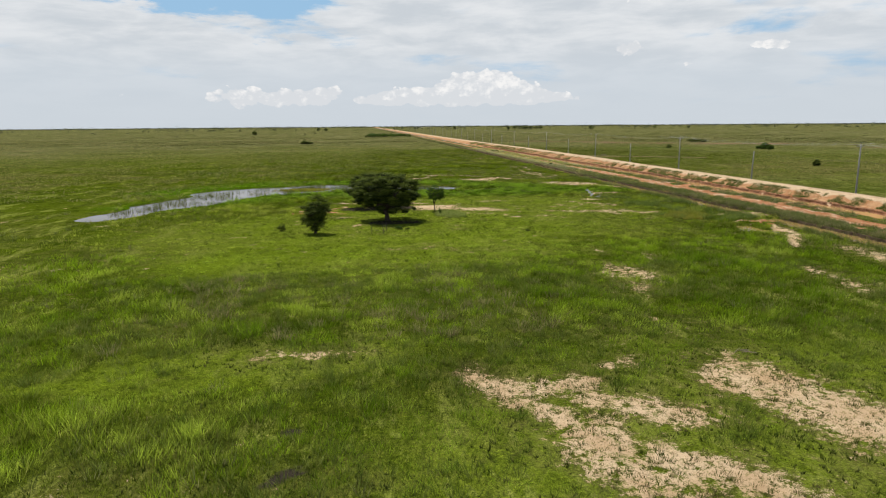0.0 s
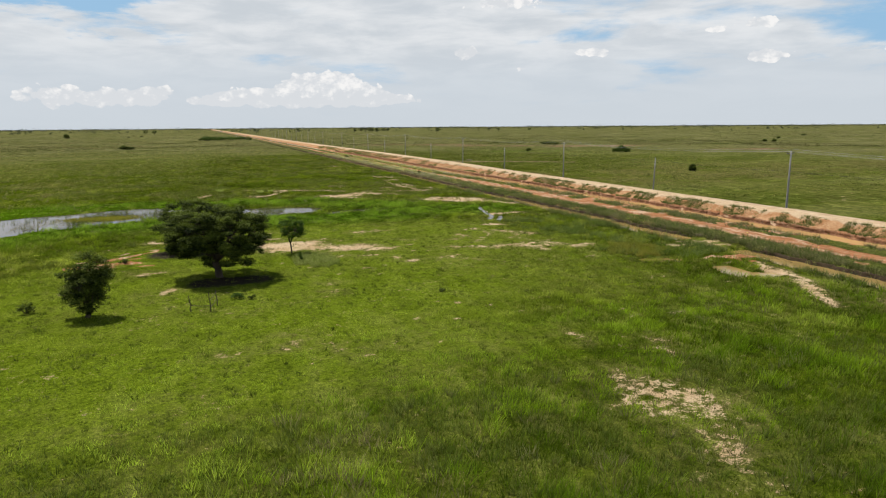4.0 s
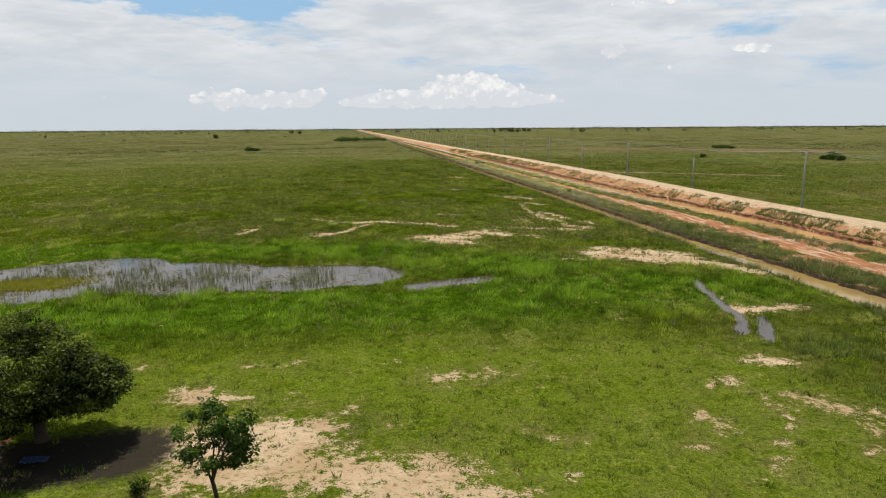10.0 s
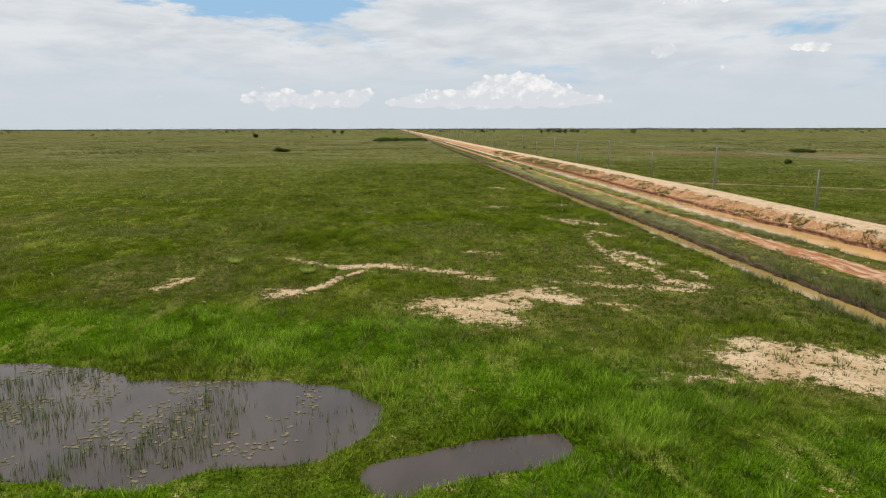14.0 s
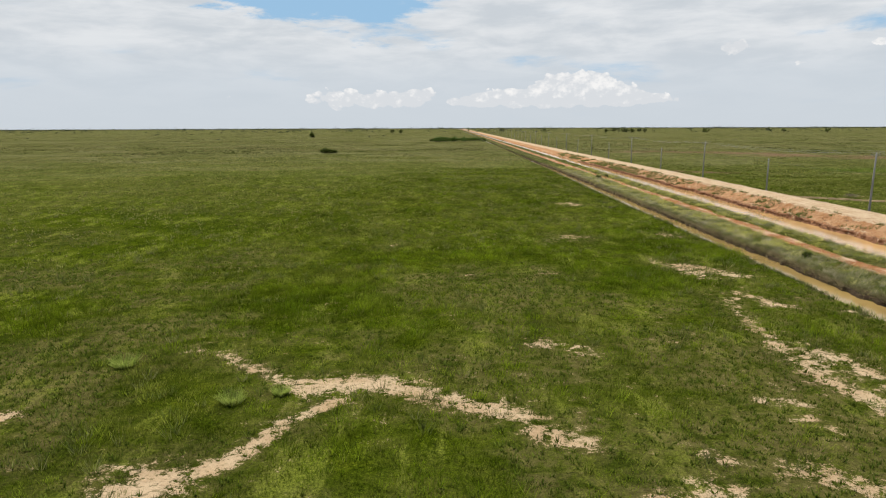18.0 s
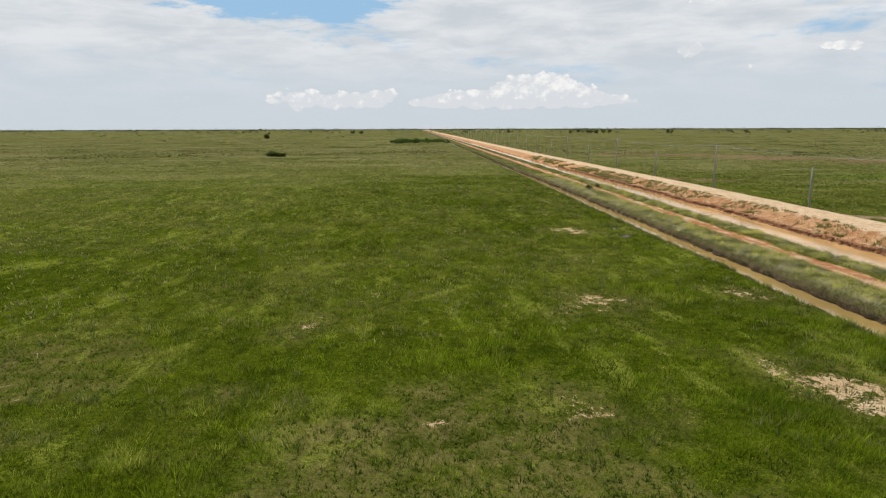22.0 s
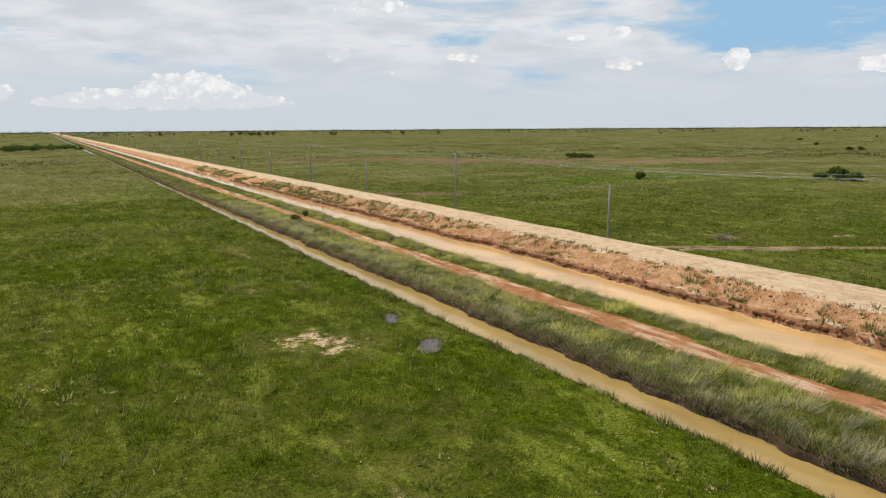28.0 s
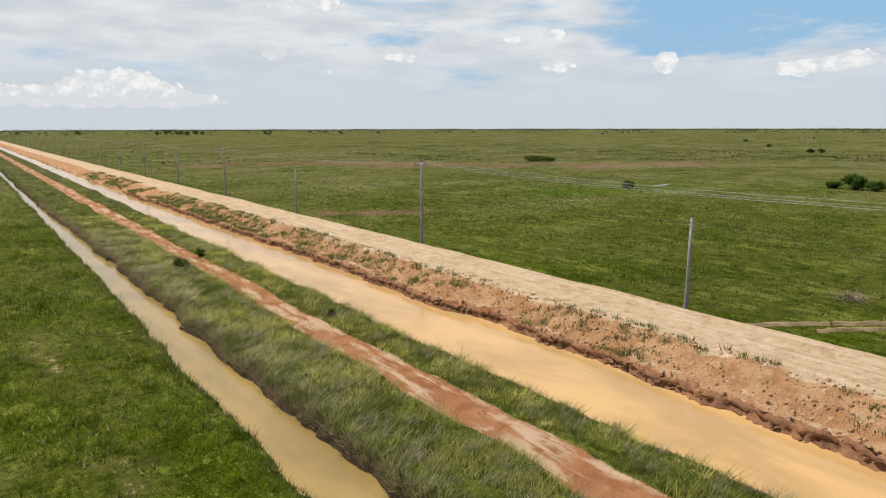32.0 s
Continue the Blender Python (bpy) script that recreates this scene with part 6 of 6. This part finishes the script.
    x, y = -2 + 34 * r.random(n), -18 + 26 * r.random(n)
    ok = (sand_at(x, y) > 0.25) & (r.random(n) < 0.75)
    x, y = x[ok], y[ok]
    tufts("sand_tufts", x, y, 0.06 + 0.16 * r.random(len(x)) ** 3, 0.10 + 0.30 * r.random(len(x)) ** 3, 7, 0.03, (0.085, 0.105, 0.018), (0.26, 0.20, 0.09), 109, "tiny straw and green tufts dotting bare sand")
    n = 70000
    x, y = -34 + 96 * r.random(n), 128 + 102 * r.random(n)
    ok = dry_land(x, y) & (r.random(n) < sparse_at(x, y) - 0.15 - 0.8 * sand_at(x, y))
    x, y = x[ok], y[ok]
    tufts("stubble_tufts", x, y, 0.12 + 0.22 * r.random(len(x)) ** 2, 0.10 + 0.22 * r.random(len(x)) ** 2, 6, 0.085, (0.070, 0.104, 0.011), (0.150, 0.188, 0.030), 113, "small green tufts dotting thin brown sward")
    n = 9000
    x, y = -30 + 70 * r.random(n), -16 + 30 * r.random(n)
    ok = (r.random(n) < sparse_at(x, y)) & (sand_at(x, y) < 0.3)
    x, y = x[ok], y[ok]
    tufts("stubble_tufts", x, y, 0.10 + 0.2 * r.random(len(x)) ** 2, 0.10 + 0.2 * r.random(len(x)) ** 2, 6, 0.09, (0.035, 0.058, 0.006), (0.13, 0.14, 0.035), 114, "small dark tufts dotting thin brown sward")
    # long grass lying over in the wind along the berm
    n = 3600
    y = 180 + 180 * r.random(n) ** 1.15
    e = edges(y)
    x = e["c1"] + 0.5 + (e["w0"] - e["c1"] - 1.1) * r.random(n) ** 1.3
    ok = ~((x > e["t0"] - 0.3) & (x < e["t1"] + 0.2))
    x, y = x[ok], y[ok]
    near_water = np.exp(-(x - e["c1"][ok]) / 2.0)
    straw = r.random(len(x)) < 0.4 + 0.55 * near_water
    for some, dark, light, seed, label in ((straw, (0.26, 0.235, 0.145), (0.52, 0.46, 0.32), 115, "grey straw-coloured grass blown over on the berm"), (~straw, (0.085, 0.125, 0.020), (0.22, 0.25, 0.06), 116, "long green grass blown over on the berm")):
        tufts("berm_tussocks", x[some], y[some], 0.35 + 0.4 * r.random(some.sum()), 0.5 + 0.6 * r.random(some.sum()), 30, 0.022, dark, light, seed, label, wind=(0.75, -0.35))
    # rank clumps crowding both sides of the overgrown canal in the south
    n = 1500
    y = 12 + 150 * r.random(n)
    e = edges(y)
    x = np.where(r.random(n) < 0.3, e["c0"] - 0.5 - 1.6 * r.random(n) ** 2, e["c1"] + 0.3 + 4.5 * r.random(n) ** 1.6)
    ok = ~((x > e["t0"] - 0.4) & (x < e["t1"] + 0.3)) & (fbm(x, y, 5, 117) > 0.47)
    x, y = x[ok], y[ok]
    dead = r.random(len(x)) < 0.35 * np.exp(-np.abs(x - edges(y)["c1"] - 0.6))
    tufts("rank_clumps", x[~dead], y[~dead], 0.45 + 0.6 * r.random((~dead).sum()), 0.7 + 0.9 * r.random((~dead).sum()), 34, 0.05, (0.070, 0.105, 0.016), (0.200, 0.215, 0.070), 118, "rank dark green clumps along the overgrown canal")
    tufts("dead_clumps", x[dead], y[dead], 0.4 + 0.4 * r.random(dead.sum()), 0.6 + 0.8 * r.random(dead.sum()), 34, 0.045, (0.14, 0.115, 0.070), (0.27, 0.23, 0.15), 119, "withered grey-brown clumps on the canal bank")
    # coarse patches out in the far fields, some pale, some dark
    n = 34000
    x, y = -190 + 420 * r.random(n), 150 + 330 * r.random(n) ** 1.2
    ok = dry_land(x, y) & (fbm(x, y, 12, 134) > 0.44) & (np.hypot(x - 20, y - 130) > 80)
    x, y = x[ok], y[ok]
    tufts("field_tufts", x, y, 0.22 + 0.3 * r.random(len(x)), 0.3 + 0.5 * r.random(len(x)), 5, 0.14, (0.13, 0.150, 0.03), (0.31, 0.30, 0.10), 135, "pale tussocks speckling the open field")
    for name, n, dark, light, seed in (("pale_far_grass", 40000, (0.170, 0.172, 0.048), (0.290, 0.265, 0.105), 94), ("dark_far_grass", 24000, (0.050, 0.064, 0.010), (0.085, 0.095, 0.020), 104)):
        x, y = -420 + 900 * r.random(n), 110 + 760 * r.random(n) ** 1.3
        ok = dry_land(x, y) & (r.random(n) < 0.12 + 0.88 * step(fbm(x, y, 34, seed), 0.42, 0.6)) & (np.abs(x - middle_line(y) - 20) + np.maximum(y - 330, 0) > 62)
        x, y = x[ok], y[ok]
        tufts(name, x, y, (0.10 if seed == 104 else 0.14) + 0.16 * r.random(len(x)) + 0.12 * step(y, 330, 480), 1.5 + 4.5 * r.random(len(x)), 7, 0.26, dark, light, seed, "coarse grass patches across the far meadow")


scatter_tufts()


def puddle_rushes():
    r = np.random.default_rng(128)
    spot = np.array([((a + c) / 2, (b + e) / 2) for a, b, c, e, w in PUDDLES])[r.integers(0, len(PUDDLES), 150)]
    x, y = (spot + r.normal(size=(150, 2)) * np.array((0.9, 0.8))).T
    tufts("rushes", x, y, 0.25 + 0.3 * r.random(150), 0.2 + 0.3 * r.random(150), 10, 0.03, (0.06, 0.09, 0.015), (0.16, 0.17, 0.05), 129, "thin green rushes round the rain puddles")


puddle_rushes()
for tx, ty, th, tw, ts in ((4.0, 170.5, 0.8, 1.7, 131), (13.1, 164.8, 0.7, 1.4, 132), (15.7, 165.9, 0.5, 1.0, 133)):
    grass_tussock(tx, ty, th, tw, ts)
stick_pile("fallen_branch", 22.40, 2.14, 5, 1.1, 0.1, 141, "bleached fallen branch lying in short grass", "branch")
stick_pile("brush_heap", 115.14, 276.75, 34, 2.0, 0.5, 142, "low heap of grey-brown dry brush in the field", "brush heap")


def distant_grass():
    """Broad drifts of pale and dark growth on the plain far off."""
    r = np.random.default_rng(110)
    for name, n, dark, light, seed in (("pale_distant_grass", 7000, (0.13, 0.13, 0.045), (0.23, 0.20, 0.09), 111), ("dark_distant_grass", 5000, (0.045, 0.06, 0.012), (0.07, 0.08, 0.02), 112)):
        bearing, dist = np.radians(-50 + 140 * r.random(n)), 420 + 1500 * r.random(n) ** 1.4
        x, y = 40 + np.sin(bearing) * dist, 130 + np.cos(bearing) * dist
        ok = ((x < 55) | (x > 104)) & (fbm(x * 0.6, y * 0.25, 30, seed) > 0.5)
        x, y = x[ok], y[ok]
        tufts(name, x, y, 0.4 + 0.5 * r.random(len(x)), 6 + 14 * r.random(len(x)), 12, 0.55, dark, light, seed, "drifts of coarse grass on the distant plain")


distant_grass()


def pond_mat():
    """A raft of low yellowish plants lying in the pond."""
    r = np.random.default_rng(96)
    n = 1500
    x, y = -17.5 + r.normal(size=n) * 2.6, 128.6 + r.normal(size=n) * 1.5
    w = np.repeat(np.arange(n), 8)
    a, d = r.random(len(w)) * 6.283, np.sqrt(r.random(len(w))) * 0.3
    col = lerp3((0.13, 0.15, 0.012), (0.30, 0.27, 0.04), r.random(n))[w] * (0.7 + 0.5 * r.random(len(w)))[:, None]
    lean = np.stack([np.cos(a), np.sin(a)], 1) * (0.6 + 0.8 * r.random(len(w)))[:, None]
    verts, col = blades(x[w] + np.cos(a) * d, y[w] + np.sin(a) * d, np.full(len(w), -0.16), 0.10 + 0.2 * r.random(len(w)), np.full(len(w), 0.06), lean, col, r)
    tagged(new("water_plants", array_mesh("water_plants", verts, np.arange(len(verts)), M_BLADE, 3, col)), "raft of low yellow-green plants in the pond", "water plants", kind="stuff")


pond_mat()


def reeds():
    """Upright reeds standing in the pond, and floating leaves."""
    r = np.random.default_rng(82)
    n = 60000
    x, y = -50 + 72 * r.random(n), 84 + 64 * r.random(n)
    p = pond_at(x, y)
    dens = (step(fbm(x, y, 4, 67), 0.44, 0.64) * 0.6 + 0.04) * np.interp(y, [122, 128], [1.6, 0.75])
    ok = (p > 0.4) & (r.random(n) < dens) & ((x < 14) | (r.random(n) < 0.15)) & ((x > -22) | (r.random(n) < 0.35))
    x, y = x[ok], y[ok]
    w = np.repeat(np.arange(len(x)), 3)
    bx, by = x[w] + r.normal(size=len(w)) * 0.08, y[w] + r.normal(size=len(w)) * 0.08
    h = 0.35 + 0.55 * r.random(len(w))
    col = lerp3((0.055, 0.082, 0.016), (0.13, 0.15, 0.04), r.random(len(w)))
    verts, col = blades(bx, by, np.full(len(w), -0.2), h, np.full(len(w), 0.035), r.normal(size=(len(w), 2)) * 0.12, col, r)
    tagged(new("reeds", array_mesh("reeds", verts, np.arange(len(verts)), M_BLADE, 3, col)), "thin green reeds standing in the shallow pond", "reeds", kind="stuff")
    n = 10000
    x, y = -30 + 48 * r.random(n), 116 + 26 * r.random(n)
    ok = (pond_at(x, y) > 0.5) & (fbm(x, y, 3.5, 68) > 0.5)
    x, y = x[ok], y[ok]
    k = len(x)
    a = np.arange(6) * math.pi / 3
    s = 0.05 + 0.09 * r.random(k)
    v = np.stack([x[:, None] + np.cos(a) * s[:, None], y[:, None] + np.sin(a) * s[:, None], np.full((k, 6), -0.145) + 0.02 * r.random((k, 6))], 2).reshape(-1, 3)
    tagged(new("floating_leaves", array_mesh("floating_leaves", v, np.arange(len(v)), M_PAD, 6, tint=np.repeat(r.random(k), 6))), "small floating water leaves, green and brown", "water plants", kind="stuff")


reeds()
